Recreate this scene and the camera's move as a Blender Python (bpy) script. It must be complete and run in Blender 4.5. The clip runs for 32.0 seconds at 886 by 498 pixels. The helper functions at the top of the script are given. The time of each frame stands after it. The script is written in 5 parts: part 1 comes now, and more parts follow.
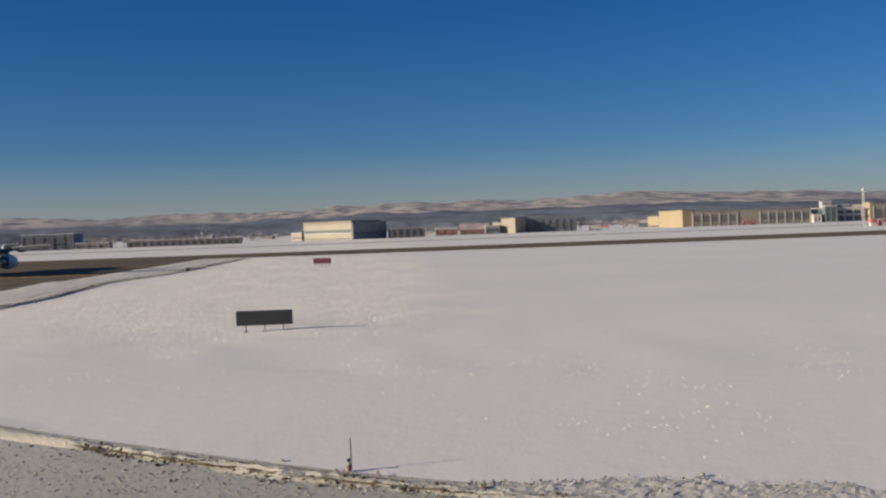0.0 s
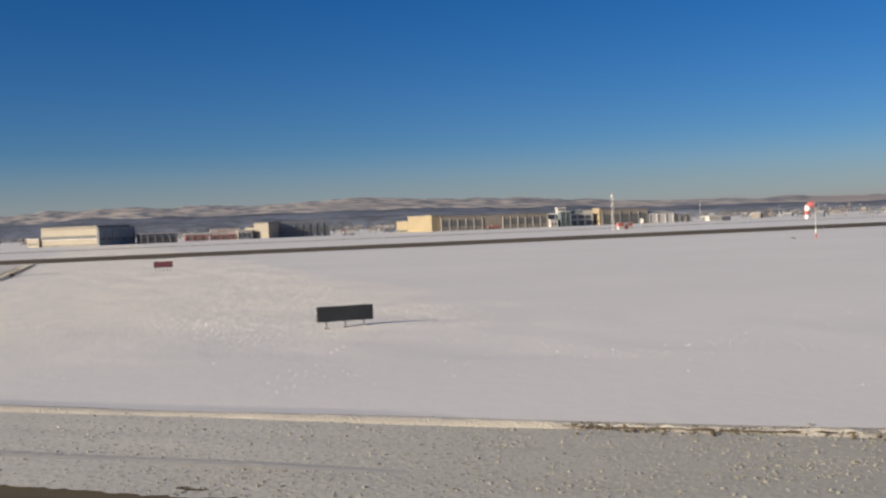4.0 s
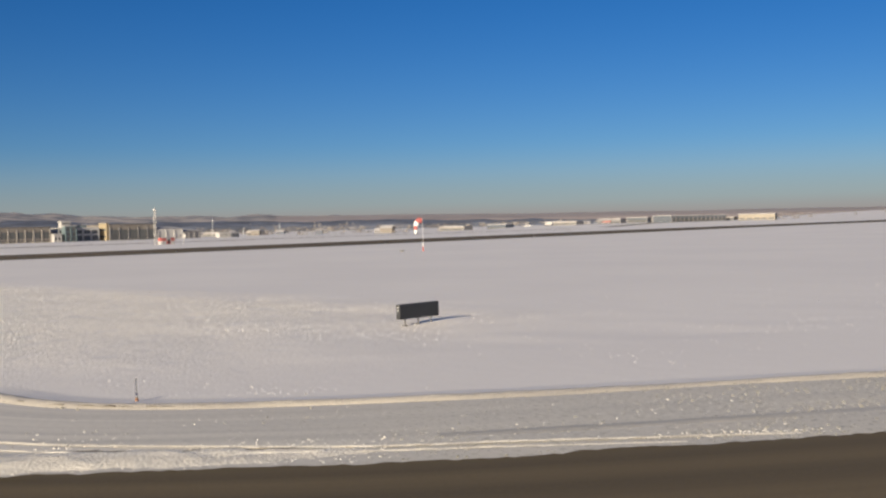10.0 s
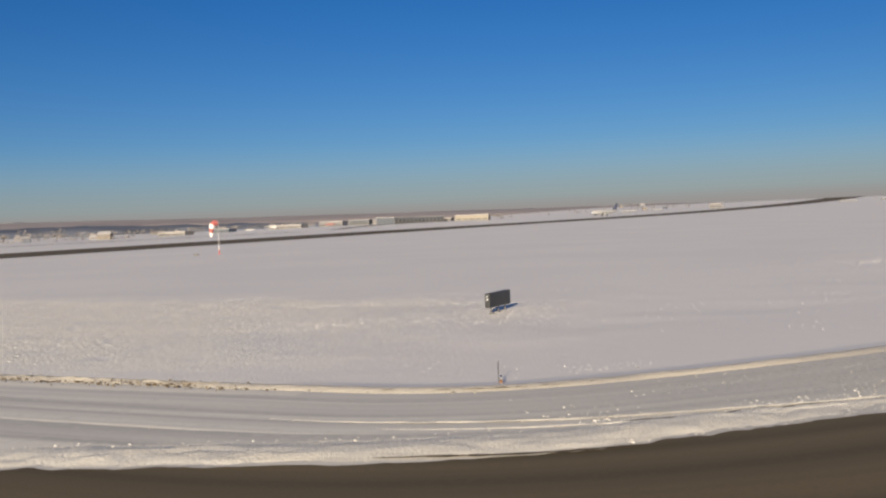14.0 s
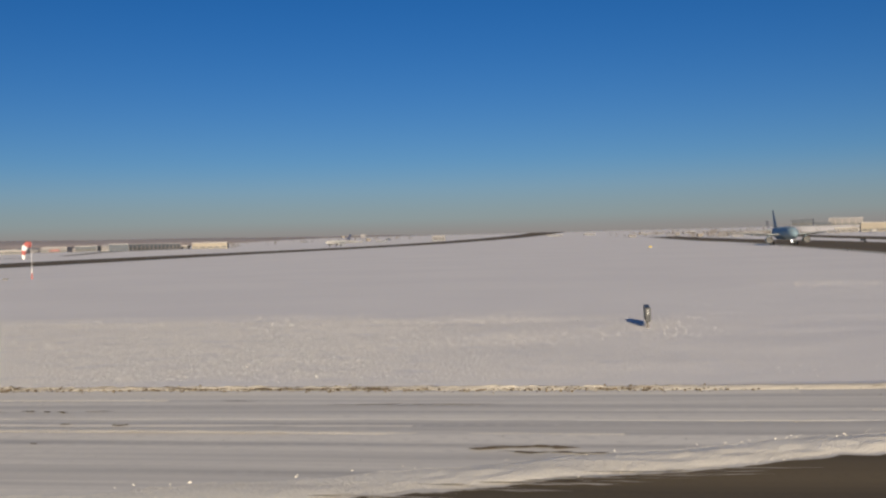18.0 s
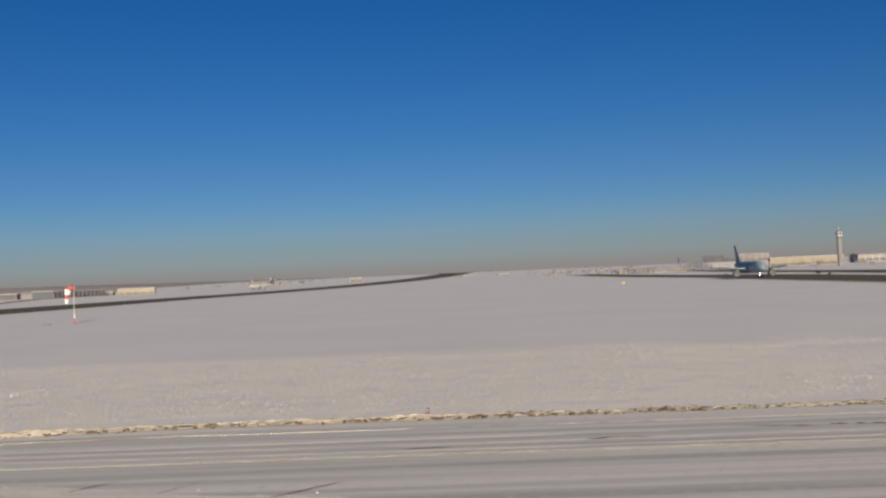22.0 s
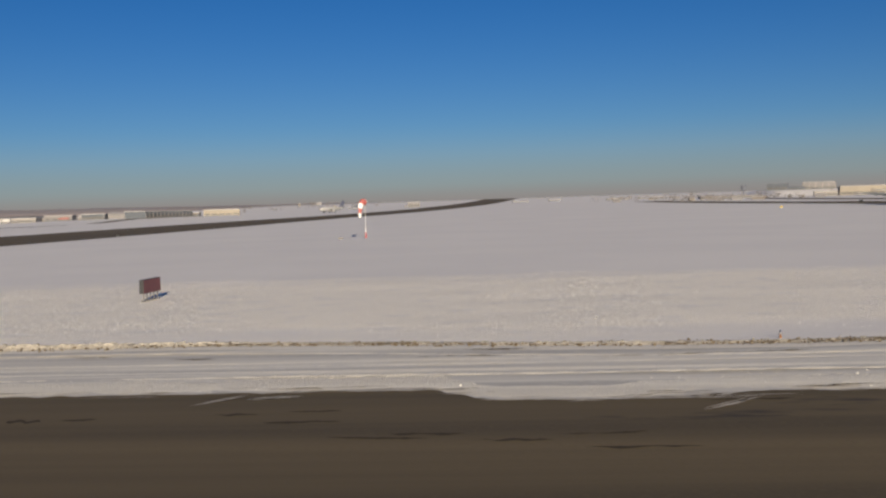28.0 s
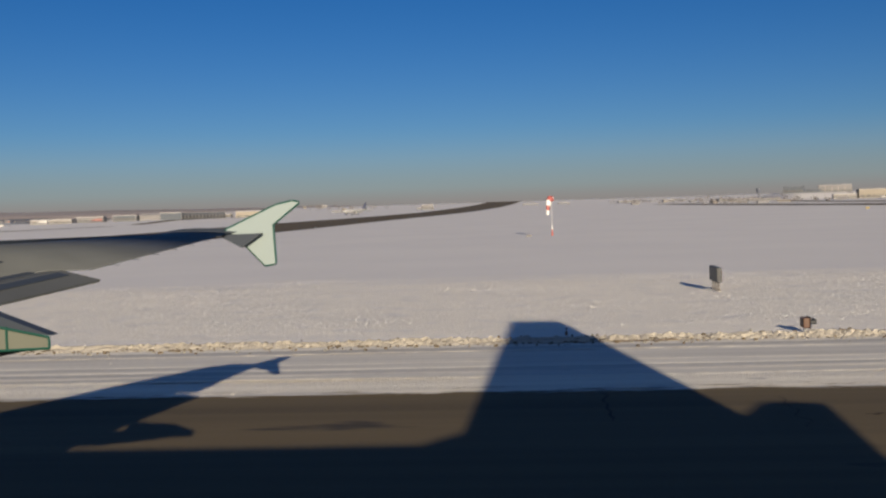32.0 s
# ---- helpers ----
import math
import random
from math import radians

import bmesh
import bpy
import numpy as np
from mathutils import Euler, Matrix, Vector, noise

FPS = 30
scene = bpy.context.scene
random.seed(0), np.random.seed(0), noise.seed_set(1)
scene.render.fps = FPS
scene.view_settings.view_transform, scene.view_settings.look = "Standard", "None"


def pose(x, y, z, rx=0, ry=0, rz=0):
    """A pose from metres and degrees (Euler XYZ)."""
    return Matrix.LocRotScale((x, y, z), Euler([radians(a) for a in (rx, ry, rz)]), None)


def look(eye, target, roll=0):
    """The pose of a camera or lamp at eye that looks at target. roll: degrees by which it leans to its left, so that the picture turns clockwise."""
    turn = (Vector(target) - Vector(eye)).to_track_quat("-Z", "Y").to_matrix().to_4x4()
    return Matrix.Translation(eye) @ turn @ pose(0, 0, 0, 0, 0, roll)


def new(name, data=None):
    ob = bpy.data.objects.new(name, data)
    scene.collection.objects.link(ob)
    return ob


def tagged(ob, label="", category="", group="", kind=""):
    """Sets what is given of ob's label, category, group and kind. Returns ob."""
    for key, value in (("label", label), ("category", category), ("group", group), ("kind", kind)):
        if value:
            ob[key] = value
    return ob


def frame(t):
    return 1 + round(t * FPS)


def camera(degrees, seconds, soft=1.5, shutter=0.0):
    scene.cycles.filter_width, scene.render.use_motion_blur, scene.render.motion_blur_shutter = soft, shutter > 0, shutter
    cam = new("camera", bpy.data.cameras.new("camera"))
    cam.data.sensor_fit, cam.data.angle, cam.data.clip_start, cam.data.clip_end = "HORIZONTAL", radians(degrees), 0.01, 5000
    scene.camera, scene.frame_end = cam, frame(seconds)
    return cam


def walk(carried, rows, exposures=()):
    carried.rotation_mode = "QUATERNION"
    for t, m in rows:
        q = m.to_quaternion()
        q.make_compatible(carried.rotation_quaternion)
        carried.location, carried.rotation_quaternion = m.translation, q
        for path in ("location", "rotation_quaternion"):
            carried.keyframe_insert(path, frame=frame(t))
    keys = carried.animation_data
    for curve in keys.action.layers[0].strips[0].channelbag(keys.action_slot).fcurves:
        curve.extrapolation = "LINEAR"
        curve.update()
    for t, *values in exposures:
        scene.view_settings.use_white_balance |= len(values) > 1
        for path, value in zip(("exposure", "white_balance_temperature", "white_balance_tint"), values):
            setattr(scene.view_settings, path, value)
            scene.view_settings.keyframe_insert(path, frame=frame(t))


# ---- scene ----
cam = camera(47.07, 32.0, soft=2.4)
PATH = [
    (0, (150.29, 49.12, 4.50), (130.496, 51.925, 4.105), -2.00),
    (0.5, (150.06, 47.18, 4.50), (130.384, 50.747, 4.132), -1.87),
    (1, (149.74, 44.98, 4.50), (130.200, 49.245, 4.146), -1.93),
    (1.5, (149.27, 43.12, 4.50), (129.857, 47.925, 4.099), -1.86),
    (2, (148.69, 41.00, 4.50), (129.455, 46.484, 4.139), -1.88),
    (2.5, (148.20, 39.14, 4.50), (129.143, 45.196, 4.081), -1.85),
    (3, (147.58, 36.99, 4.50), (128.760, 43.751, 4.069), -2.00),
    (3.5, (146.99, 35.08, 4.50), (128.395, 42.428, 4.006), -2.12),
    (5.5, (143.89, 26.65, 4.50), (126.652, 36.791, 4.154), -2.05),
    (6, (142.77, 24.40, 4.50), (125.974, 35.261, 4.084), -1.98),
    (6.5, (141.57, 22.52, 4.50), (125.323, 34.179, 4.260), -1.73),
    (7, (140.21, 20.49, 4.50), (124.535, 32.905, 4.163), -1.81),
    (7.5, (138.85, 18.74, 4.50), (123.744, 31.841, 4.224), -1.68),
    (8, (137.32, 16.95, 4.50), (122.733, 30.625, 3.987), -2.21),
    (8.5, (135.90, 15.37, 4.50), (121.844, 29.589, 3.956), -2.25),
    (9, (134.40, 13.65, 4.50), (121.163, 28.642, 4.154), -1.68),
    (9.5, (133.00, 12.20, 4.50), (120.317, 27.654, 4.013), -1.59),
    (10, (131.30, 10.70, 4.50), (119.278, 26.679, 4.048), -1.43),
    (10.5, (129.87, 9.36, 4.50), (118.427, 25.757, 4.031), -1.41),
    (11, (128.25, 8.03, 4.50), (117.433, 24.845, 4.037), -1.53),
    (11.5, (126.52, 6.63, 4.50), (116.352, 23.844, 4.092), -1.51),
    (12, (124.73, 5.38, 4.50), (115.239, 22.982, 4.048), -1.74),
    (12.5, (122.78, 4.25, 4.50), (113.904, 22.168, 4.058), -1.95),
    (13, (120.78, 3.17, 4.50), (112.570, 21.403, 3.988), -2.02),
    (13.5, (118.64, 2.09, 4.50), (111.063, 20.596, 3.988), -2.32),
    (14, (116.51, 1.10, 4.50), (109.601, 19.861, 3.931), -2.33),
    (14.5, (114.17, 0.22, 4.50), (107.963, 19.222, 3.994), -1.83),
    (16.5, (104.14, -2.70, 4.50), (100.268, 16.920, 4.084), -2.46),
    (17, (101.28, -3.22, 4.50), (97.903, 16.486, 3.998), -2.84),
    (17.5, (98.56, -3.69, 4.50), (96.612, 16.215, 4.312), -1.67),
    (18, (95.62, -4.13, 4.50), (94.208, 15.817, 4.344), -1.43),
    (18.5, (92.54, -4.62, 4.50), (92.028, 15.370, 4.865), -0.41),
    (19, (89.56, -5.02, 4.50), (89.323, 14.973, 4.930), -0.58),
    (19.5, (86.47, -5.02, 4.50), (86.442, 14.968, 4.853), -0.95),
    (20, (83.36, -5.02, 4.50), (83.247, 14.978, 4.389), -2.26),
    (20.5, (80.23, -4.99, 4.50), (80.545, 14.995, 3.950), -3.08),
    (21, (77.01, -4.95, 4.50), (77.359, 15.045, 4.434), -3.42),
    (21.5, (73.73, -4.89, 4.50), (74.556, 15.094, 4.432), -2.65),
    (22, (70.41, -4.81, 4.50), (71.000, 15.178, 5.101), -2.44),
    (22.5, (67.04, -4.70, 4.50), (67.846, 15.287, 4.704), -2.91),
    (23, (63.74, -4.57, 4.50), (64.445, 15.423, 4.446), -2.27),
    (23.5, (60.43, -4.41, 4.50), (60.599, 15.585, 4.025), -2.56),
    (24, (57.09, -4.23, 4.50), (57.169, 15.767, 4.079), -2.31),
    (24.5, (53.68, -4.03, 4.50), (53.424, 15.960, 3.810), -2.31),
    (25, (50.28, -3.81, 4.50), (49.851, 16.178, 3.802), -2.42),
    (25.5, (46.90, -3.58, 4.50), (46.661, 16.405, 3.715), -2.13),
    (27.5, (32.48, -2.61, 4.50), (32.447, 17.373, 3.618), -1.86),
    (28, (28.87, -2.34, 4.50), (28.865, 17.645, 3.671), -1.82),
    (28.5, (25.26, -2.07, 4.50), (25.345, 17.921, 3.681), -1.71),
    (29, (21.66, -1.78, 4.50), (21.720, 18.206, 3.673), -1.81),
    (29.5, (17.99, -1.49, 4.50), (18.011, 18.502, 3.765), -1.76),
    (30, (14.32, -1.19, 4.50), (14.473, 18.806, 3.851), -1.61),
    (30.5, (10.51, -0.88, 4.50), (10.604, 19.114, 3.865), -1.45),
    (31, (6.58, -0.56, 4.50), (6.689, 19.428, 3.739), -1.83),
    (31.5, (2.73, -0.23, 4.50), (2.984, 19.761, 3.966), -1.90),
    (32, (-1.30, 0.10, 4.50), (-1.144, 20.089, 3.728), -1.74),
]

walk(cam, [(t, look(eye, target, roll)) for t, eye, target, roll in PATH],
     [(0, 0.46, 6300, 9), (3.5, 0.52, 6300, 9), (6, 0.63, 6400, 9.5), (9, 0.58, 6450, 9.5), (14, 0.45, 6500, 10), (17, 0.33, 6500, 10), (18.5, 0.24, 6500, 10), (21, 0.22, 6500, 10), (25, 0.28, 6500, 10), (32, 0.24, 6500, 10)])

# ---- sky, sun, exposure ----
SUN_ELEV, SUN_AZ = radians(15.2), radians(171.0)
world = bpy.data.worlds.new("world")
scene.world = world
world.use_nodes = True
wn, wl = world.node_tree.nodes, world.node_tree.links
sky = wn.new("ShaderNodeTexSky")
sky.sky_type = "NISHITA"
sky.sun_disc = False
sky.sun_elevation, sky.sun_rotation = SUN_ELEV, SUN_AZ
sky.altitude, sky.air_density, sky.dust_density, sky.ozone_density = 1100, 1.0, 0.7, 3.0
dirs, up = wn.new("ShaderNodeTexCoord"), wn.new("ShaderNodeSeparateXYZ")
wl.new(dirs.outputs["Generated"], up.inputs[0])


def by_height(z0, z1, a, b):
    r = wn.new("ShaderNodeMapRange")
    r.interpolation_type = "SMOOTHSTEP"
    for key, v in (("From Min", z0), ("From Max", z1), ("To Min", a), ("To Max", b)):
        r.inputs[key].default_value = v
    wl.new(up.outputs["Z"], r.inputs["Value"])
    return r.outputs["Result"]


vivid = wn.new("ShaderNodeHueSaturation")
wl.new(by_height(0.3, 0.8, 1.34, 0.8), vivid.inputs["Saturation"])
wl.new(sky.outputs[0], vivid.inputs["Color"])
tint = wn.new("ShaderNodeMix")
tint.data_type, tint.blend_type = "RGBA", "MULTIPLY"
tint.inputs["Factor"].default_value = 1.0
tint.inputs["B"].default_value = (0.605, 0.745, 1.03, 1)
wl.new(vivid.outputs[0], tint.inputs["A"])
# winter haze low over the horizon, all round, with a thin layer of brown smog at its foot
sky_colour = tint.outputs["Result"]
for z0, z1, most, colour in ((-0.035, 0.085, 0.95, (4.95, 4.75, 4.75)), (0.004, 0.024, 0.55, (4.5, 3.65, 3.4))):
    haze = wn.new("ShaderNodeMix")
    haze.data_type = "RGBA"
    haze.inputs["B"].default_value = (*colour, 1)
    wl.new(by_height(z0, z1, most, 0.0), haze.inputs["Factor"])
    wl.new(sky_colour, haze.inputs["A"])
    sky_colour = haze.outputs["Result"]
wl.new(sky_colour, wn["Background"].inputs[0])
wn["Background"].inputs[1].default_value = 0.050
sun_data = bpy.data.lights.new("sun", "SUN")
sun_data.energy, sun_data.angle, sun_data.color = 5.0, radians(0.5), (1.0, 0.86, 0.65)
sun = new("sun", sun_data)
SUN_DIR = Vector((math.sin(SUN_AZ) * math.cos(SUN_ELEV), math.cos(SUN_AZ) * math.cos(SUN_ELEV), math.sin(SUN_ELEV)))
sun.matrix_world = Matrix.Translation((0, -60, 80)) @ SUN_DIR.to_track_quat("Z", "Y").to_matrix().to_4x4()


# ---- materials ----
def material(name, color, rough=0.7, metal=0.0, scale=3.0, amount=0.12, bump=0.0, bump_scale=30.0, spec=0.5, coarse=None):
    """A surface with colour variation at two scales and fine relief."""
    m = bpy.data.materials.new(name)
    m.use_nodes = True
    n, l = m.node_tree.nodes, m.node_tree.links
    b = n["Principled BSDF"]
    b.inputs["Roughness"].default_value, b.inputs["Metallic"].default_value = rough, metal
    b.inputs["Specular IOR Level"].default_value = spec
    co = n.new("ShaderNodeTexCoord")
    big, small = n.new("ShaderNodeTexNoise"), n.new("ShaderNodeTexNoise")
    big.inputs["Scale"].default_value, small.inputs["Scale"].default_value = (coarse or scale / 7), scale
    big.inputs["Detail"].default_value, small.inputs["Detail"].default_value = 4, 6
    add = n.new("ShaderNodeMath")
    add.operation = "ADD"
    ramp = n.new("ShaderNodeValToRGB")
    ramp.color_ramp.elements[0].position, ramp.color_ramp.elements[1].position = 0.7, 1.3 / 2 + 0.35
    lo, hi = [max(0.0, c * (1 - amount)) for c in color], [min(1.0, c * (1 + amount)) for c in color]
    ramp.color_ramp.elements[0].color, ramp.color_ramp.elements[1].color = (*lo, 1), (*hi, 1)
    for t in (big, small):
        l.new(co.outputs["Object"], t.inputs["Vector"])
    l.new(big.outputs["Fac"], add.inputs[0])
    l.new(small.outputs["Fac"], add.inputs[1])
    ramp.color_ramp.elements[0].position, ramp.color_ramp.elements[1].position = 0.35, 0.65
    half = n.new("ShaderNodeMath")
    half.operation = "MULTIPLY"
    half.inputs[1].default_value = 0.5
    l.new(add.outputs[0], half.inputs[0])
    l.new(half.outputs[0], ramp.inputs["Fac"])
    l.new(ramp.outputs["Color"], b.inputs["Base Color"])
    if bump:
        rel, bm_ = n.new("ShaderNodeTexNoise"), n.new("ShaderNodeBump")
        rel.inputs["Scale"].default_value, rel.inputs["Detail"].default_value = bump_scale, 5
        l.new(co.outputs["Object"], rel.inputs["Vector"])
        bm_.inputs["Strength"].default_value, bm_.inputs["Distance"].default_value = 1.0, bump
        l.new(rel.outputs["Fac"], bm_.inputs["Height"])
        l.new(bm_.outputs["Normal"], b.inputs["Normal"])
    return m


# ---- mesh helpers ----
def mesh_object(name, bm, mat, parent=None, smooth=False):
    me = bpy.data.meshes.new(name)
    bm.normal_update()
    bm.to_mesh(me)
    bm.free()
    for m in mat if isinstance(mat, (list, tuple)) else [mat]:
        me.materials.append(m)
    if smooth:
        me.polygons.foreach_set("use_smooth", [True] * len(me.polygons))
    ob = new(name, me)
    if parent:
        ob.parent = parent
    return ob


def part(name, bm, mat, parent, label="", smooth=False):
    ob = mesh_object(name, bm, mat, parent, smooth)
    if label:
        ob["label"] = label
    return ob


def thing(name, m, label, category, group="", kind=""):
    e = new(name)
    e.matrix_world = m
    return tagged(e, label, category, group, kind)


def box(bm, x0, x1, y0, y1, z0, z1, bevel=0.0):
    vs = [bm.verts.new((x, y, z)) for x in (x0, x1) for y in (y0, y1) for z in (z0, z1)]
    fs = [bm.faces.new([vs[i] for i in f]) for f in ((0, 1, 3, 2), (4, 6, 7, 5), (0, 4, 5, 1), (2, 3, 7, 6), (0, 2, 6, 4), (1, 5, 7, 3))]
    if bevel:
        bmesh.ops.bevel(bm, geom=list({e for f in fs for e in f.edges}), offset=bevel, segments=2, affect="EDGES", profile=0.5)
    return bm


def boxed(*a, bevel=0.0):
    return box(bmesh.new(), *a, bevel=bevel)


def tube(bm, a, b, r0, r1=None, sides=12, caps=True):
    """A straight round bar from a to b."""
    a, b = Vector(a), Vector(b)
    q = (b - a).to_track_quat("Z", "Y")
    r1 = r0 if r1 is None else r1
    rings = [[bm.verts.new(c + q @ Vector((r * math.cos(2 * math.pi * i / sides), r * math.sin(2 * math.pi * i / sides), 0))) for i in range(sides)] for c, r in ((a, r0), (b, r1))]
    for i in range(sides):
        j = (i + 1) % sides
        bm.faces.new((rings[0][i], rings[0][j], rings[1][j], rings[1][i]))
    if caps:
        bm.faces.new(rings[0][::-1])
        bm.faces.new(rings[1])
    return bm


def loft(bm, rings, close=True, caps=True):
    """Skin over rings of points with equal counts."""
    vs = [[bm.verts.new(p) for p in r] for r in rings]
    n = len(vs[0])
    for a, b in zip(vs, vs[1:]):
        for i in range(n if close else n - 1):
            j = (i + 1) % n
            bm.faces.new((a[i], a[j], b[j], b[i]))
    if caps and close:
        bm.faces.new(vs[0][::-1])
        bm.faces.new(vs[-1])
    bmesh.ops.recalc_face_normals(bm, faces=bm.faces)
    return bm


def step(v, a, b):
    t = min(1.0, max(0.0, (v - a) / (b - a)))
    return t * t * (3 - 2 * t)


# ---- lie of the land ----
def height(x, y):
    """The airfield is level round the taxiway and climbs gently to the north."""
    h = 0.8 * step(math.hypot(x - 90, y - 20), 130, 480)
    h += 2.1 * step(y, 560, 660) * (1 - step(y, 800, 900)) * step(x, -300, -262) * (1 - step(x, -125, -105))
    k = min(1.0, max(0.0, (y - 250) / 2450))
    return h + 20.0 * k * k * step(x + 0.3 * y, -250, 450)


# the snow bank along the taxiway's inner edge: west, corner, then north
BANK = [(-120, 43.7), (-80, 40.5), (-40, 37.3), (0, 34.1), (30, 31.7), (60, 29.3), (88, 27.1), (102, 26.0), (107.5, 26.2), (112.2, 29.0), (117, 33.5), (123, 40.0),
        (127.5, 44.8), (132.5, 50.8), (138, 60), (142.3, 71.5), (147, 90), (154, 130), (160, 163), (168, 215), (176, 300), (184, 365), (191, 468), (197, 583), (207, 700), (229, 1000), (247, 1300)]


def catmull(pts, n):
    out = []
    for i in range(1, len(pts) - 2):
        a, b, c, d = (Vector(p) for p in pts[i - 1 : i + 3])
        for k in range(n):
            t = k / n
            out.append(0.5 * ((2 * b) + (c - a) * t + (2 * a - 5 * b + 4 * c - d) * t * t + (3 * b - a - 3 * c + d) * t ** 3))
    return out


CURVE = catmull(BANK, 24)
ARC = [0.0]
for a, b in zip(CURVE, CURVE[1:]):
    ARC.append(ARC[-1] + (b - a).length)
S0 = ARC[min(range(len(CURVE)), key=lambda i: (CURVE[i] - Vector((107.5, 26.2))).length)]
ARC = [v - S0 for v in ARC]


def along(s):
    """The bank line's point and direction, by metres from its corner: negative to the west."""
    i = int(np.clip(np.searchsorted(ARC, s), 1, len(ARC) - 1))
    k = (s - ARC[i - 1]) / (ARC[i] - ARC[i - 1])
    return CURVE[i - 1].lerp(CURVE[i], k), (CURVE[i] - CURVE[i - 1]).normalized()


def side(s, d):
    """A point d metres from the bank line towards the taxiway."""
    p, t = along(s)
    return (p.x + t.y * d, p.y - t.x * d)


def find(x, y):
    """Metres along the bank line and across from it, of a point of the plan."""
    i = min(range(len(CURVE)), key=lambda k: (CURVE[k].x - x) ** 2 + (CURVE[k].y - y) ** 2)
    p, t = along(ARC[i])
    return ARC[i] + (x - p.x) * t.x + (y - p.y) * t.y, (x - p.x) * t.y - (y - p.y) * t.x


def asphalt_edge(s):
    rag = 0.25 * noise.noise((s * 0.45, 3, 0)) + 0.16 * noise.noise((s * 1.7, 6, 0)) + 0.13 * noise.noise((s * 4.5, 2, 0))
    return 9.3 + step(s, -78.9, -76.5) * (1.5 - 0.68 * step(s, -74.8, -70.3) - 0.82 * step(s, -68, -61)) + 6.8 * step(s, -59.3, -24.6) - 9.2 * step(s, -26, 6) - 4.3 * step(s, 60, 160) + rag

# ---- ground ----
def snow_material(name, light, dark, streaks, fine, relief, rough=0.6, bare=None, bare_at=0.66, bare_map=(0.06, 0.7), drift=None, drift_at=0.6, drift_map=(0.1, 0.6), band=None, grit=None):
    """Packed or drifted snow: bands along the way (by the map of metres along and across), blotches, grains, bare patches and drifts."""
    m = bpy.data.materials.new(name)
    m.use_nodes = True
    n, l = m.node_tree.nodes, m.node_tree.links
    b = n["Principled BSDF"]
    b.inputs["Roughness"].default_value, b.inputs["Specular IOR Level"].default_value = rough, 0.25
    uv, co = n.new("ShaderNodeUVMap"), n.new("ShaderNodeTexCoord")

    def noise_of(source, sx, sy, scale, detail=5):
        mp, t = n.new("ShaderNodeMapping"), n.new("ShaderNodeTexNoise")
        mp.inputs["Scale"].default_value = (sx, sy, 1 if source == "co" else 0)
        t.inputs["Scale"].default_value, t.inputs["Detail"].default_value = scale, detail
        l.new(uv.outputs["UV"] if source == "uv" else co.outputs["Object"], mp.inputs["Vector"])
        l.new(mp.outputs["Vector"], t.inputs["Vector"])
        return t.outputs["Fac"]

    def mixed(fac, a, c):
        mx = n.new("ShaderNodeMix")
        mx.data_type = "RGBA"
        l.new(fac, mx.inputs["Factor"])
        for sock, v in ((mx.inputs["A"], a), (mx.inputs["B"], c)):
            if isinstance(v, tuple):
                sock.default_value = (*v, 1)
            else:
                l.new(v, sock)
        return mx.outputs["Result"]

    def sharp(fac, lo, hi):
        r = n.new("ShaderNodeMapRange")
        r.inputs["From Min"].default_value, r.inputs["From Max"].default_value = lo, hi
        l.new(fac, r.inputs["Value"])
        return r.outputs["Result"]

    c = mixed(sharp(noise_of("uv" if streaks else "co", *((0.02, 1.0) if streaks else (1, 1)), streaks or 0.05), 0.38, 0.62), light, dark)
    c = mixed(sharp(noise_of("co", 1, 1, fine), 0.5, 0.8), c, tuple(0.5 * (p + q) for p, q in zip(light, dark)))
    if grit:
        su = n.new("ShaderNodeSeparateXYZ")
        l.new(uv.outputs["UV"], su.inputs[0])
        worn = n.new("ShaderNodeMath")
        worn.operation = "MULTIPLY"
        l.new(sharp(su.outputs["X"], -4, 10), worn.inputs[0])
        worn.inputs[1].default_value = 0.75
        c = mixed(worn.outputs[0], c, (0.60, 0.565, 0.50))
        c = mixed(sharp(su.outputs["X"], *grit[1:]), c, grit[0])
        pits = n.new("ShaderNodeMath")
        pits.operation = "MULTIPLY"
        l.new(sharp(noise_of("co", 1, 1, 7.0, 4), 0.55, 0.72), pits.inputs[0])
        l.new(sharp(su.outputs["X"], 0, 16), pits.inputs[1])
        c = mixed(pits.outputs[0], c, (0.32, 0.30, 0.25))
    if bare:
        c = mixed(sharp(noise_of("uv", *bare_map, 1.0, 8), bare_at, bare_at + 0.04), c, bare)
    if drift:
        c = mixed(sharp(noise_of("uv", *drift_map, 1.0, 8), drift_at, drift_at + 0.07), c, drift)
    height_of = noise_of("co", 1, 1, fine * 1.5, 6)
    if grit:
        lumpy = n.new("ShaderNodeMath")
        lumpy.operation = "MULTIPLY"
        l.new(noise_of("co", 1, 1, 8.5, 7), lumpy.inputs[0])
        l.new(sharp(su.outputs["X"], 4, 26), lumpy.inputs[1])
        rise = n.new("ShaderNodeMath")
        rise.operation = "MULTIPLY_ADD"
        l.new(lumpy.outputs[0], rise.inputs[0])
        rise.inputs[1].default_value = 2.0
        l.new(height_of, rise.inputs[2])
        height_of = rise.outputs[0]
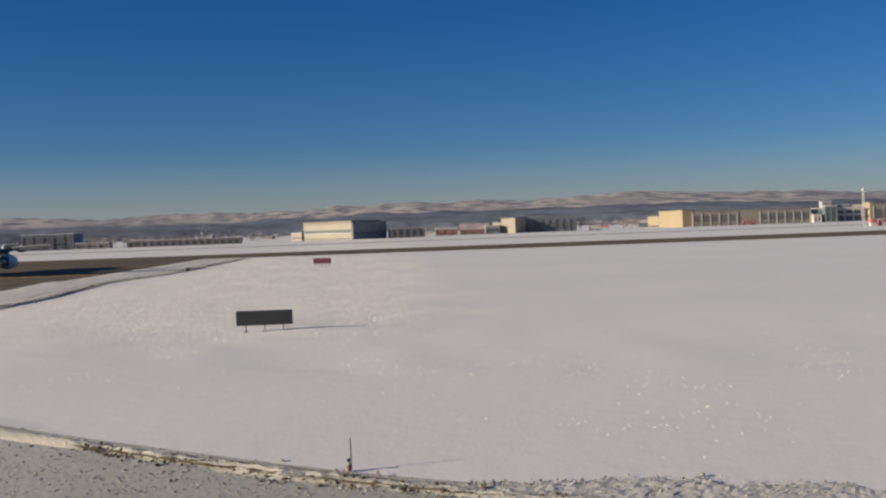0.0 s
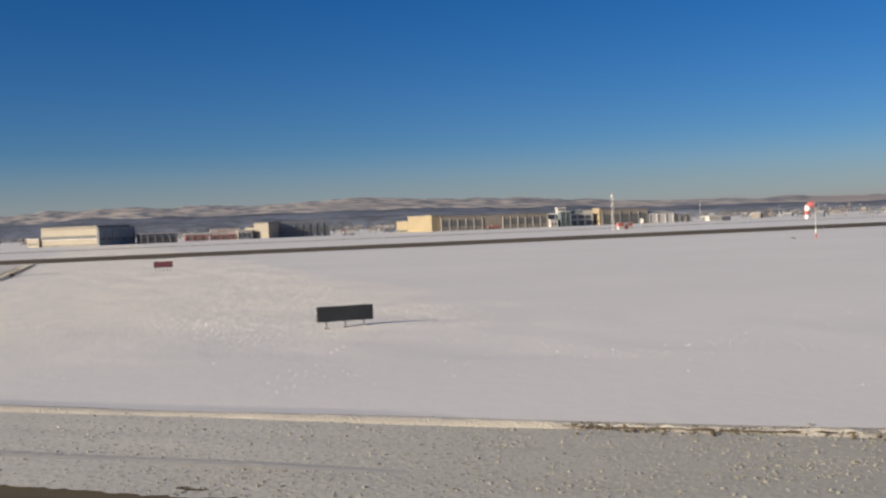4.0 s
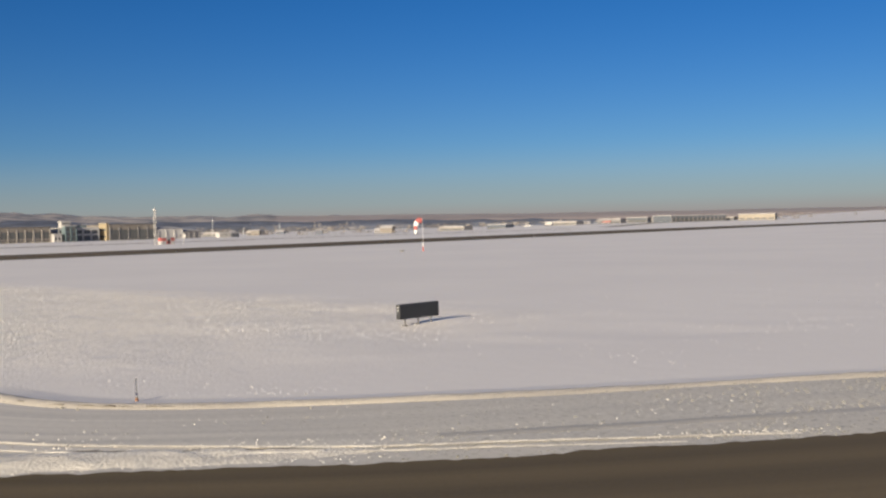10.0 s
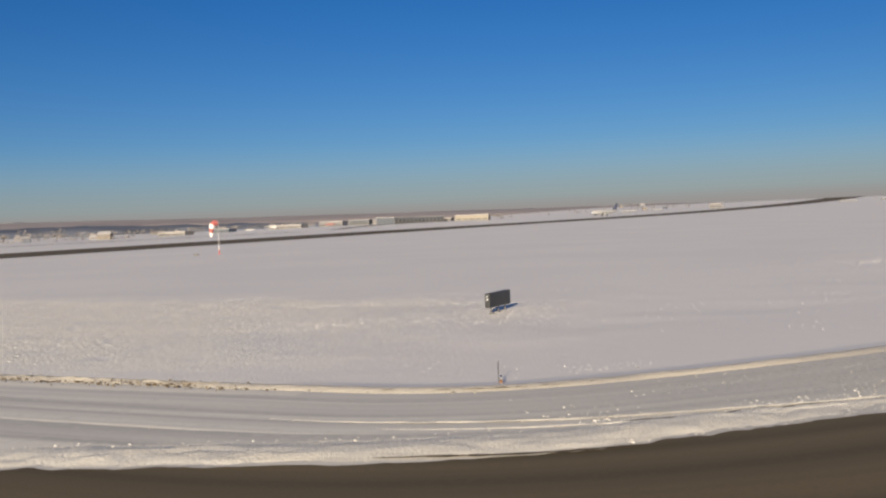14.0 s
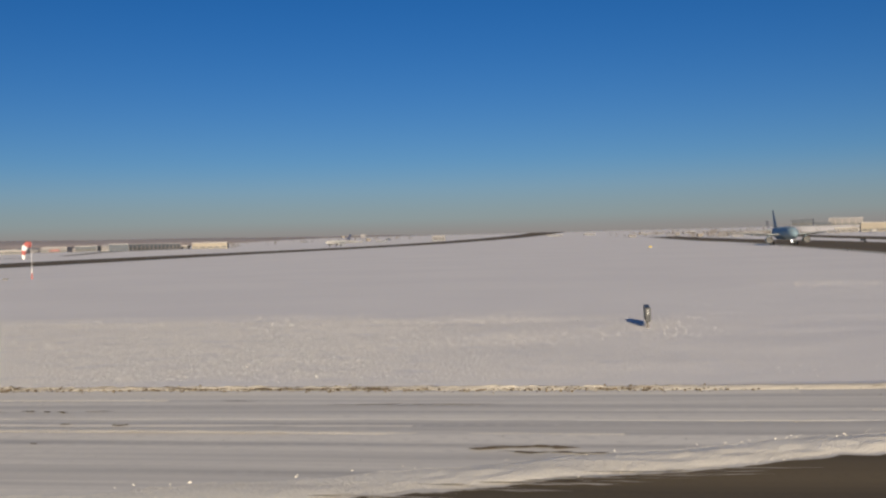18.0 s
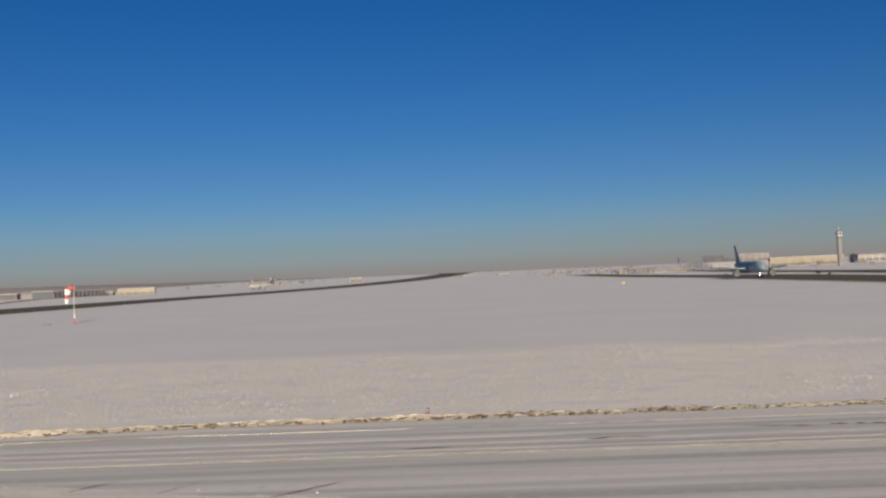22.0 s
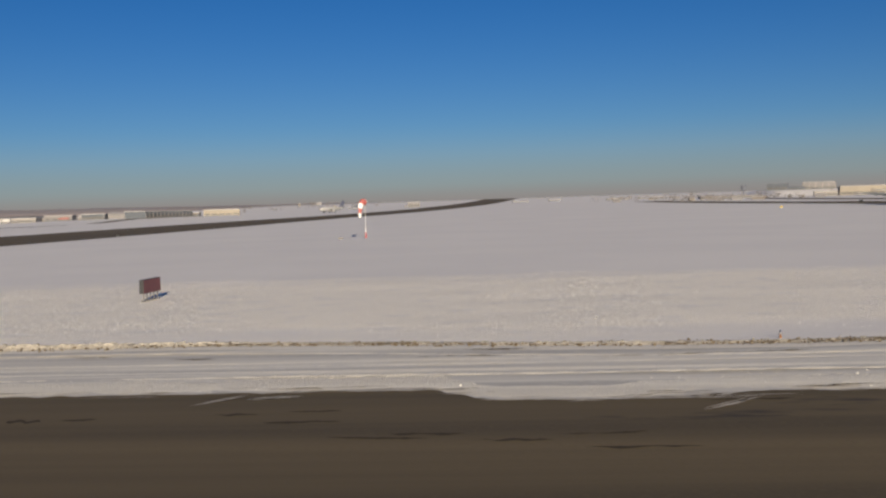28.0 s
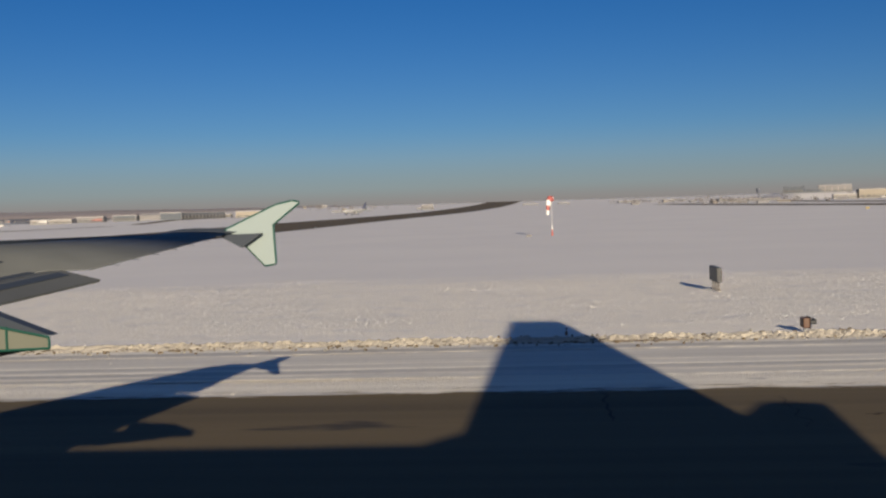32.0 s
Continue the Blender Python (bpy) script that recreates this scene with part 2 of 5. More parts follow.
    if band:
        # ploughed-up snow in a belt beside the bank: y + 0.08 x gives the distance from it
        sp = n.new("ShaderNodeSeparateXYZ")
        l.new(co.outputs["Object"], sp.inputs[0])

        def calc(op, a, c_, e_=None):
            q = n.new("ShaderNodeMath")
            q.operation = op
            for i, v in enumerate((a, c_, e_)):
                if isinstance(v, (int, float)):
                    q.inputs[i].default_value = v
                elif v is not None:
                    l.new(v, q.inputs[i])
            return q.outputs[0]

        dist = calc("ADD", calc("MULTIPLY_ADD", sp.outputs["X"], 0.08, -34.1), sp.outputs["Y"])
        dist = calc("MULTIPLY_ADD", noise_of("co", 0.6, 1.4, 0.12, 4), 16.0, dist)
        belt = calc("MULTIPLY", calc("MULTIPLY", sharp(dist, 42, 35), sharp(dist, 7, 12)), sharp(sp.outputs["X"], 112, 88))
        clumps = calc("MULTIPLY", belt, sharp(noise_of("co", 1, 1.2, 0.55, 5), 0.20, 0.46))
        c = mixed(clumps, c, band)
        grain = calc("MULTIPLY", noise_of("co", 1, 1, 9.0, 5), calc("MULTIPLY_ADD", clumps, 4.2, 0.3))
        height_of = calc("ADD", height_of, grain)
    l.new(c, b.inputs["Base Color"])
    bump = n.new("ShaderNodeBump")
    bump.inputs["Strength"].default_value, bump.inputs["Distance"].default_value = 1.0, relief
    l.new(height_of, bump.inputs["Height"])
    l.new(bump.outputs["Normal"], b.inputs["Normal"])
    return m


snow = snow_material("snow_field", (0.815, 0.775, 0.735), (0.775, 0.737, 0.705), 0, 0.9, 0.016, band=(0.915, 0.85, 0.752))
packed = snow_material("packed_snow", (0.77, 0.725, 0.65), (0.48, 0.455, 0.42), 1.1, 3.0, 0.008, bare=(0.12, 0.10, 0.08), bare_at=0.70, grit=((0.425, 0.402, 0.338), 19.0, 36.0))
asphalt = snow_material("asphalt", (0.15, 0.114, 0.064), (0.092, 0.071, 0.042), 0.5, 9.0, 0.006, rough=0.8, bare=(0.04, 0.034, 0.028), bare_at=0.66, bare_map=(0.12, 0.5), drift=(0.42, 0.38, 0.34), drift_at=0.73, drift_map=(0.10, 1.1))
bank_snow = snow_material("bank_snow", (0.62, 0.565, 0.48), (0.45, 0.40, 0.325), 1.0, 9.0, 0.03, bare=(0.22, 0.165, 0.105), bare_at=0.62, bare_map=(0.10, 2.2))
windrow_snow = snow_material("windrow_snow", (0.87, 0.81, 0.70), (0.74, 0.685, 0.59), 1.0, 9.0, 0.03)
soil = snow_material("frozen_soil", (0.19, 0.145, 0.09), (0.11, 0.085, 0.055), 1.0, 12.0, 0.02, rough=0.9, drift=(0.6, 0.55, 0.47), drift_at=0.58, drift_map=(0.7, 4.0))
spilt_snow = snow_material("spilt_snow", (0.70, 0.66, 0.60), (0.54, 0.51, 0.455), 0, 7.0, 0.02)
crust = snow_material("wheel_packed_snow", (0.80, 0.755, 0.67), (0.68, 0.63, 0.56), 1.0, 6.0, 0.01)
soil_clod = material("soil_clod", (0.13, 0.10, 0.065), 0.9, scale=4, amount=0.25, spec=0.2)
dirty_clod = material("dirty_clod", (0.27, 0.252, 0.215), 0.7, scale=4, amount=0.2, spec=0.25)
crust_clod = material("crust_clod", (0.66, 0.625, 0.58), 0.7, scale=4, amount=0.12, spec=0.2)
clod_snow = material("clod_snow", (0.76, 0.71, 0.64), 0.6, scale=4, amount=0.12, spec=0.25)


def spread(lo, hi, near_lo, near_hi, fine, grow):
    """Grid lines that are fine in the middle and widen outwards."""
    out, v, d = [], near_lo, fine
    while v < near_hi:
        out.append(v)
        v += fine
    while v < hi:
        out.append(v)
        v += d
        d *= grow
    out.append(hi)
    v, d = near_lo, fine
    while v > lo:
        d *= grow
        v -= d
        out.insert(0, max(v, lo))
    return out


def grid_mesh(xs, ys, zf):
    bm = bmesh.new()
    vs = [[bm.verts.new((x, y, zf(x, y))) for x in xs] for y in ys]
    for r0, r1 in zip(vs, vs[1:]):
        for i in range(len(xs) - 1):
            bm.faces.new((r0[i], r0[i + 1], r1[i + 1], r1[i]))
    return bm


def rough_band(x, y):
    """How ploughed-up the snow is: most in a band beside the bank, little further out."""
    d = y - (34.1 - 0.08 * x)
    return step(d, 1, 6) * (1 - 0.8 * step(d, 27, 38))


def field_height(x, y):
    h = height(x, y)
    if -130 < x < 200 and 20 < y < 140 and x < 100 + 0.7 * (y - 26):
        k = rough_band(x, y)
        h += k * (0.06 * noise.noise((x * 0.11, y * 0.2, 0)) + 0.015 * noise.noise((x * 0.9, y * 0.9, 7)))
        h += 0.09 * math.exp(-((x - 102.6) / 1.6) ** 2 - ((y - 50.2) / 2.1) ** 2)
        h += 0.03 * noise.noise((x * 0.35, y * 0.35, 3)) * step(x, 96, 104)
    return h


xs, ys = spread(-4600, 4600, -70, 150, 0.8, 1.12), spread(-900, 4800, 24, 84, 0.7, 1.1)
ground = tagged(mesh_object("ground", grid_mesh(xs, ys, lambda x, y: field_height(x, y) - 0.02), snow, smooth=True), "wide wind-packed snow field of the airfield", "ground", kind="structure")


def ribbon(ss, ds, zf, off=0.0):
    """A strip along the bank line: ss metres along, ds(s) metres across, with a map of both."""
    bm = bmesh.new()
    uv = bm.loops.layers.uv.new("UVMap")
    rows = []
    for s in ss:
        row = []
        for d in ds(s):
            x, y = side(s, d)
            row.append((bm.verts.new((x, y, height(x, y) + off + zf(s, d))), (s, d)))
        rows.append(row)
    for a, b in zip(rows, rows[1:]):
        for i in range(len(a) - 1):
            four = (a[i + 1], a[i], b[i], b[i + 1])
            f = bm.faces.new([v for v, _ in four])
            for loop, (_, m) in zip(f.loops, four):
                loop[uv].uv = m
    return bm


def bank_off(s):
    """Along one stretch of the straight the snow's edge swings out over the shoulder."""
    return float(np.interp(s, (-87, -81, -77, -73, -68, -64, -60, -52, -48, -44), (0, 0.6, 1.3, 1.85, 2.05, 1.75, 1.3, 0.85, 0.4, 0)))


def flat(s, d):
    return 0.0


def even(a, b, n):
    return [a + (b - a) * i / n for i in range(n + 1)]


SS = even(-170, -110, 120) + even(-109.8, 70, 1200) + even(74, 200, 40) + even(210, 1100, 90)
tagged(mesh_object("shoulder", ribbon(SS, lambda s: even(-0.3 + bank_off(s), asphalt_edge(s) + 0.1, 16), lambda s, d: 0.014 * noise.noise((s * 0.3, d * 1.2, 1)) * step(d, 0.5, 2), 0.03), packed, smooth=True), "packed grey snow in bands over the taxiway shoulder", "shoulder", kind="structure")
taxi = mesh_object("taxiway", ribbon(SS, lambda s: even(asphalt_edge(s) - 0.5, 58 - 24 * step(s, 60, 200), 8), flat, 0.02), asphalt)
tagged(taxi, "dark brown-grey asphalt taxiway with thin snow drifts", "taxiway", kind="structure")


def ragged_edge(s, d, w):
    """A ridge of pushed-up snow with a broken crest."""
    k = max(0.0, 1 - (abs(d) / w) ** 1.6)
    return k * (0.6 + 0.5 * noise.noise((s * 0.35, 0, 2)) + 0.5 * noise.noise((s * 1.7, d * 2.0, 5)) + 0.55 * noise.noise((s * 5.1, d * 6, 8)) + 0.3 * noise.noise((s * 11, d * 12, 3)))


def crumble(s, d, c, w):
    """A broad low ridge of broken snow."""
    k = max(0.0, 1 - (abs(c) / w) ** 2.5)
    return k * (0.75 + 0.5 * noise.noise((s * 0.9, d * 0.9, 4)) + 0.45 * noise.noise((s * 2.4, d * 2.4, 6)))


def bank_size(s):
    """The bank is a smooth lip round the corner, thin and broken along the straight."""
    return (0.105 - 0.03 * step(s, 26.8, 27.8) + 0.01 * (1 - step(s, -12, -6)) + 0.085 * (1 - step(s, -96, -82))) * (1 + 0.7 * noise.noise((s * 0.09, 4, 0))) * (1 + 0.35 * step(s, -62, -56) * (1 - step(s, -38, -34))) * (1 - 0.35 * step(s, -87, -80) * (1 - step(s, -60, -54)))


def bank_ridge(s, d):
    d -= bank_off(s)
    w = 0.42 + 0.12 * noise.noise((s * 0.2, 0, 6)) + 0.36 * (1 - step(s, -96, -82)) + 0.10 * step(s, -62, -56) * (1 - step(s, -38, -34))
    smooth_lip = step(s, -9, -6) * (1 - step(s, 26.4, 27.4))
    rough = ragged_edge(s, d - 0.1, w)
    lip = max(0.0, 1 - (abs(d - 0.1) / w) ** 2) * (0.85 + 0.2 * noise.noise((s * 0.6, 0, 2)) + 0.12 * noise.noise((s * 3.0, d * 4, 2)))
    return max(-0.03, bank_size(s) * (rough + (lip - rough) * smooth_lip))


tagged(mesh_object("snow_bank", ribbon(even(-160, -120, 200) + even(-119.9, -82, 480) + even(-81.8, 70, 760), lambda s: even(bank_off(s) - 0.5 - 0.4 * (1 - step(s, -96, -82)), bank_off(s) + 0.7 + 0.4 * (1 - step(s, -96, -82)), 20), bank_ridge, 0.02), bank_snow), "low ragged bank of ploughed snow with brown soil showing", "snow bank", kind="structure")


def grit_reach(s):
    return -0.2 - step(s, 35, 41) * (2.0 + 0.5 * noise.noise((s * 0.5, 2, 0)) + 0.35 * noise.noise((s * 2.1, 5, 0)))


def grit_height(s, d):
    k = min(1.0, 4 * max(0.0, d - grit_reach(s)))
    return -0.045 + k * (0.055 + 0.03 * noise.noise((s * 4, d * 4, 3)) + 0.02 * noise.noise((s * 9, d * 9, 5)))


tagged(mesh_object("grit_spill", ribbon(even(35, 66, 420), lambda s: even(grit_reach(s), 0.5, 22), grit_height, 0.02), spilt_snow), "rough gritty snow spilt over the bank's end", "snow", kind="structure")


def lip_drift(s, d):
    """Field snow that runs gently up to the lip's crest."""
    k = step(s, -9, -2) * (1 - step(s, 19, 27.2))
    return -0.05 + k * (0.04 + 0.8 * bank_size(s)) * max(0.0, 1 - (0.1 - d) / 1.7) ** 1.3


tagged(mesh_object("lip_drift", ribbon(even(-9, 27.5, 240), lambda s: even(-1.6, 0.1, 9), lip_drift, 0.02), snow, smooth=True), "smooth drift of field snow behind the bank", "snow drift", kind="structure")


def wavy(s, d, w):
    return d + (bank_off(s) if d < 3 else 0.0) + w * noise.noise((s * 0.05, d, 0)) + 0.1 * w * noise.noise((s * 0.6, d, 3))


def soil_width(s):
    """Soil scraped bare along the bank, in stretches."""
    on_straight = 1 - step(s, -8, -5)
    round_corner = step(s, 26.8, 27.2) * (1 - step(s, 35, 38))
    k = on_straight * step(noise.noise((s * 0.06, 9, 0)) + 0.35 * noise.noise((s * 0.7, 2, 0)), -0.12, 0.08) + 0.45 * round_corner + 0.6 * step(s, -3, -2) * (1 - step(s, 3, 4))
    return max(0.004, k * (0.6 + 0.4 * step(s, 10, 20)) * (0.16 + 0.12 * noise.noise((s * 0.9, 5, 5))))


tagged(mesh_object("soil_verge", ribbon(even(-160, 44, 1100), lambda s: [bank_off(s) + 0.30 + k * soil_width(s) for k in (-1, 0, 1)], lambda s, d: bank_ridge(s, d) * 0.5 + 0.02 + 0.03 * noise.noise((s * 3, d * 4, 1)), 0.03), soil), "strip of frozen brown soil scraped bare at the bank", "soil", kind="structure")
tagged(mesh_object("snow_windrow", ribbon(even(-160, 14, 1000), lambda s: even(asphalt_edge(s) - 2.0, asphalt_edge(s) - 0.05, 16), lambda s, d: max(-0.06, (0.012 + 0.06 * step(s, -18, -6) * (1 - step(s, 3, 12))) * crumble(s, d, d - asphalt_edge(s) + 1.0, 0.85) - 0.05 * step(s + 3 * noise.noise((s * 0.8, d * 2, 7)), 3, 11)), 0.03), windrow_snow), "thin lumpy ridge of snow beside the asphalt", "snow ridge", kind="structure")
for dd, hh, ww, s1 in ((0.95, 0.012, 0.42, -4), (2.3, 0.03, 0.12, -22), (4.3, 0.012, 0.16, -30), (5.3, 0.012, 0.2, 0), (6.2, 0.012, 0.22, -14), (7.15, 0.036, 0.18, -9)):
    tagged(mesh_object("snow_streak", ribbon(even(-160, s1, 620), lambda s: even(wavy(s, dd, 0.25) - ww, wavy(s, dd, 0.25) + ww, 4), lambda s, d: hh * (0.5 + 1.1 * noise.noise((s * 0.12, dd, 1)) + 0.5 * noise.noise((s * 2.2, d * 3, 5))) * step(s, s1, s1 - 9) - 0.012 * (abs(d - wavy(s, dd, 0.25)) / ww) ** 2, 0.036), windrow_snow if hh > 0.02 else crust), "thin wheel-packed streak of bright snow", "snow streak", kind="structure")

# wheel lines that swing out round the corner
slush = snow_material("grey_slush", (0.50, 0.475, 0.435), (0.41, 0.39, 0.355), 1.0, 6.0, 0.006)
for d0, slope, ww, hh, s0, s1, mt in ((4.4, 0.139, 0.085, 0.034, -3, 16, windrow_snow), (5.03, 0.125, 0.07, 0.03, -1, 13.5, windrow_snow), (4.72, 0.0, 0.26, 0.016, 9, 25, slush)):
    tagged(mesh_object("snow_streak", ribbon(even(s0, s1, 150), lambda s: even(wavy(s, d0 + slope * s, 0.12) - ww, wavy(s, d0 + slope * s, 0.12) + ww, 4), lambda s, d: hh * (0.75 + 0.6 * noise.noise((s * 0.3, d0, 1)) + 0.5 * noise.noise((s * 3.1, d * 5, 5))) * min(1.0, (s - s0) / 3, (s1 - s) / 3) - 0.014 * (abs(d - wavy(s, d0 + slope * s, 0.12)) / ww) ** 2, 0.036), mt), "thin wheel line of snow curving round the corner", "snow streak", kind="structure")


def smear(bm, s0, d0, s1, d1, width, seed, off, threads=1):
    """A flat ragged patch from one spot to another, tapered at both ends."""
    uv = bm.loops.layers.uv.verify()
    for th in range(threads):
        prev = None
        n_ = max(12, int(abs(s1 - s0) / 0.12))
        a0 = 0.0 if threads == 1 else 0.4 * abs(noise.noise((th * 1.3, seed, 7)))
        a1 = 1.0 if threads == 1 else 1 - 0.6 * abs(noise.noise((th * 2.1, seed, 2)))
        shift = 0.0 if threads == 1 else 6 * width * noise.noise((th * 3.3, seed, 1))
        for i in range(n_ + 1):
            k = i / n_
            q = a0 + (a1 - a0) * k
            s, d = s0 + (s1 - s0) * q, d0 + (d1 - d0) * q + 1.2 * width * noise.noise((q * 4, seed, th)) + shift
            w = max(0.004, width * min(1.0, 5 * k, 5 * (1 - k)) * (0.6 + 0.8 * noise.noise((k * n_ * 0.25, seed, th * 3)) + 0.5 * noise.noise((k * n_ * 0.8, seed, th))))
            pts = []
            for e in (-w, w):
                x, y = side(s, d + e)
                pts.append((bm.verts.new((x, y, height(x, y) + off)), (s, d + e)))
            if prev:
                four = (prev[1], prev[0], pts[0], pts[1])
                f = bm.faces.new([v for v, _ in four])
                for loop, (_, m) in zip(f.loops, four):
                    loop[uv].uv = m
            prev = pts
    return bm


rnd = random.Random(3)
bare = bmesh.new()
for i, (s0, s1, d, w) in enumerate(((-17, -12, 3.15, 0.05), (-90.6, -89.3, 2.8, 0.09), (-87.3, -85.7, 3.6, 0.1), (-78.1, -75.8, 2.6, 0.14), (-79.5, -76.8, 3.9, 0.09), (-74.3, -70.8, 4.5, 0.09), (-71.3, -67.8, 4.2, 0.07), (-93.9, -91.5, 8.6, 0.14), (-32.3, -30.5, 5.4, 0.1), (-37.3, -35.9, 6.1, 0.07), (2, 7, 5.4, 0.14), (-3, 3, 7.6, 0.12))):
    smear(bare, s0, d, s1, d + rnd.uniform(-0.15, 0.15), w, i * 3.1, 0.05)
for i, (x0, y0, x1, y1, w) in enumerate(((80.18, 16.49, 81.88, 16.09, 0.2), (80.98, 15.09, 82.48, 14.69, 0.26), (82.18, 14.79, 84.28, 13.99, 0.24), (83.28, 14.69, 84.08, 14.49, 0.2), (80.98, 13.94, 81.58, 13.84, 0.14), (84.68, 14.49, 85.28, 14.29, 0.13), (81.78, 23.29, 82.28, 23.19, 0.13), (82.48, 23.19, 82.73, 23.09, 0.11), (82.88, 23.09, 83.28, 22.99, 0.13), (85.28, 20.99, 85.78, 20.89, 0.09), (83.88, 21.19, 84.18, 21.09, 0.1), (83.58, 17.49, 83.98, 17.49, 0.14), (84.28, 18.69, 84.48, 18.59, 0.1), (83.68, 23.09, 84.58, 23.09, 0.06), (79.38, 23.69, 81.48, 23.09, 0.08), (94.5, 17.78, 96.9, 17.58, 0.22), (95.1, 17.23, 97.5, 16.98, 0.12), (87.08, 24.69, 88.18, 24.49, 0.05), (78.08, 12.99, 79.18, 12.69, 0.14))):
    smear(bare, *find(x0, y0), *find(x1, y1), w, 60 + i * 2.7, 0.05)
for i in range(150):
    s0 = rnd.uniform(-150, -8)
    d0 = asphalt_edge(s0 + 0.5) - 0.08 - 0.5 * rnd.random() ** 2
    smear(bare, s0, d0, s0 + rnd.uniform(0.4, 2.0), d0 + rnd.uniform(-0.06, 0.06), rnd.uniform(0.015, 0.05), 500 + i * 2.3, 0.05)
tagged(mesh_object("bare_patches", bare, soil), "dark ragged patches where the packed snow has worn through", "bare patches", kind="stuff")
thin_snow = snow_material("blown_snow", (0.62, 0.57, 0.50), (0.34, 0.30, 0.24), 2.5, 8.0, 0.0)
wisps = bmesh.new()
for i, (x0, y0, x1, y1, w, th) in enumerate(((55.7, 16.2, 57.5, 19.1, 0.05, 9), (55.3, 16.7, 56.7, 17.7, 0.05, 6), (44.0, 18.1, 45.3, 18.1, 0.1, 4), (45.3, 17.5, 46.4, 19.0, 0.04, 4), (46.1, 17.1, 47.2, 19.6, 0.04, 5), (47.4, 16.4, 48.0, 17.6, 0.04, 4), (48.5, 16.5, 49.6, 18.4, 0.04, 5), (46.6, 15.6, 47.0, 16.2, 0.03, 3), (50.3, 16.7, 51.3, 18.5, 0.04, 4), (52.1, 16.3, 53.1, 18.1, 0.04, 4), (53.7, 16.9, 54.5, 18.3, 0.03, 4), (41.9, 16.7, 42.9, 18.0, 0.04, 4), (22.8, 21.4, 24.0, 22.5, 0.07, 5), (24.0, 21.9, 25.4, 22.1, 0.07, 4), (34.2, 19.0, 35.9, 20.4, 0.05, 5), (61.7, 17.9, 63.3, 19.9, 0.05, 6), (64.3, 17.7, 65.3, 19.3, 0.04, 5), (67.1, 17.0, 68.7, 18.5, 0.05, 6), (59.3, 17.1, 60.5, 19.1, 0.04, 5))):
    smear(wisps, *find(x0, y0), *find(x1, y1), w, 40 + i * 2.3, 0.034, th)
# broken fringe of snow where the shoulder ends
for i in range(330):
    s0 = rnd.uniform(-150, -8)
    d0, ln = asphalt_edge(s0 + 0.4) + rnd.uniform(-0.05, 0.42) * rnd.random(), rnd.uniform(0.4, 2.4)
    smear(wisps, s0, d0, s0 + ln, d0 + rnd.uniform(-0.08, 0.08), rnd.uniform(0.02, 0.055), 200 + i * 1.9, 0.036)
tagged(mesh_object("snow_wisps", wisps, thin_snow), "thin wisps of blown snow lying on the asphalt", "snow wisps", kind="stuff")
cracks = bmesh.new()
for i, (x0, y0, x1, y1, w) in enumerate(((15.4, 23.4, 14.6, 8.0, 0.028), (2.65, 24.6, 2.2, 20.9, 0.045), (6.45, 23.0, 6.0, 19.7, 0.02))):
    prev = None
    for k in even(0, 1, 40):
        x = x0 + (x1 - x0) * k + 0.16 * noise.noise((k * 7, i * 3.7, 1)) + 0.05 * noise.noise((k * 31, i * 3.7, 2))
        y, e = y0 + (y1 - y0) * k, w * (0.55 + 0.6 * abs(noise.noise((k * 19, i, 5)))) * min(1, 8 * (1 - k) + 0.1)
        pair = [cracks.verts.new((x + v, y, 0.029)) for v in (-e, e)]
        if prev:
            cracks.faces.new((prev[0], pair[0], pair[1], prev[1]))
        prev = pair
tagged(mesh_object("asphalt_cracks", cracks, material("crack_tar", (0.05, 0.04, 0.03), 0.8, spec=0.2, scale=5, amount=0.3)), "dark tarred cracks across the asphalt", "cracks", kind="stuff")
stains = bmesh.new()
for i in range(48):
    s0, d0 = rnd.uniform(-100, -45), rnd.uniform(11, 15.5)
    smear(stains, s0, d0, s0 + rnd.uniform(0.6, 2.2), d0 + rnd.uniform(-0.2, 0.2), rnd.uniform(0.05, 0.2), 80 + i * 1.7, 0.028)
tagged(mesh_object("damp_stains", stains, material("damp_asphalt", (0.05, 0.039, 0.026), 0.9, spec=0.2, scale=3, amount=0.2)), "dark damp stains on the brown asphalt", "stains", kind="stuff")


# loose lumps of snow
def clods(name, places, label, mat, cat):
    rnd = random.Random(5)
    base = bmesh.new()
    bmesh.ops.create_icosphere(base, subdivisions=1, radius=1)
    bv = [v.co.copy() for v in base.verts]
    bf = [[v.index for v in f.verts] for f in base.faces]
    base.free()
    verts, faces = [], []
    for x, y, z, r in places:
        o, a = len(verts), rnd.uniform(0, 6.28)
        sx, sy, sz = rnd.uniform(0.7, 1.5), rnd.uniform(0.7, 1.2), rnd.uniform(0.5, 0.9)
        for v in bv:
            j = rnd.uniform(0.7, 1.25)
            px, py = v.x * sx * j * r, v.y * sy * j * r
            verts.append((x + px * math.cos(a) - py * math.sin(a), y + px * math.sin(a) + py * math.cos(a), z + v.z * sz * j * r + 0.1 * r))
        faces += [[i + o for i in f] for f in bf]
    me = bpy.data.meshes.new(name)
    me.from_pydata(verts, [], faces)
    me.materials.append(mat)
    return tagged(new(name, me), label, cat, kind="stuff")


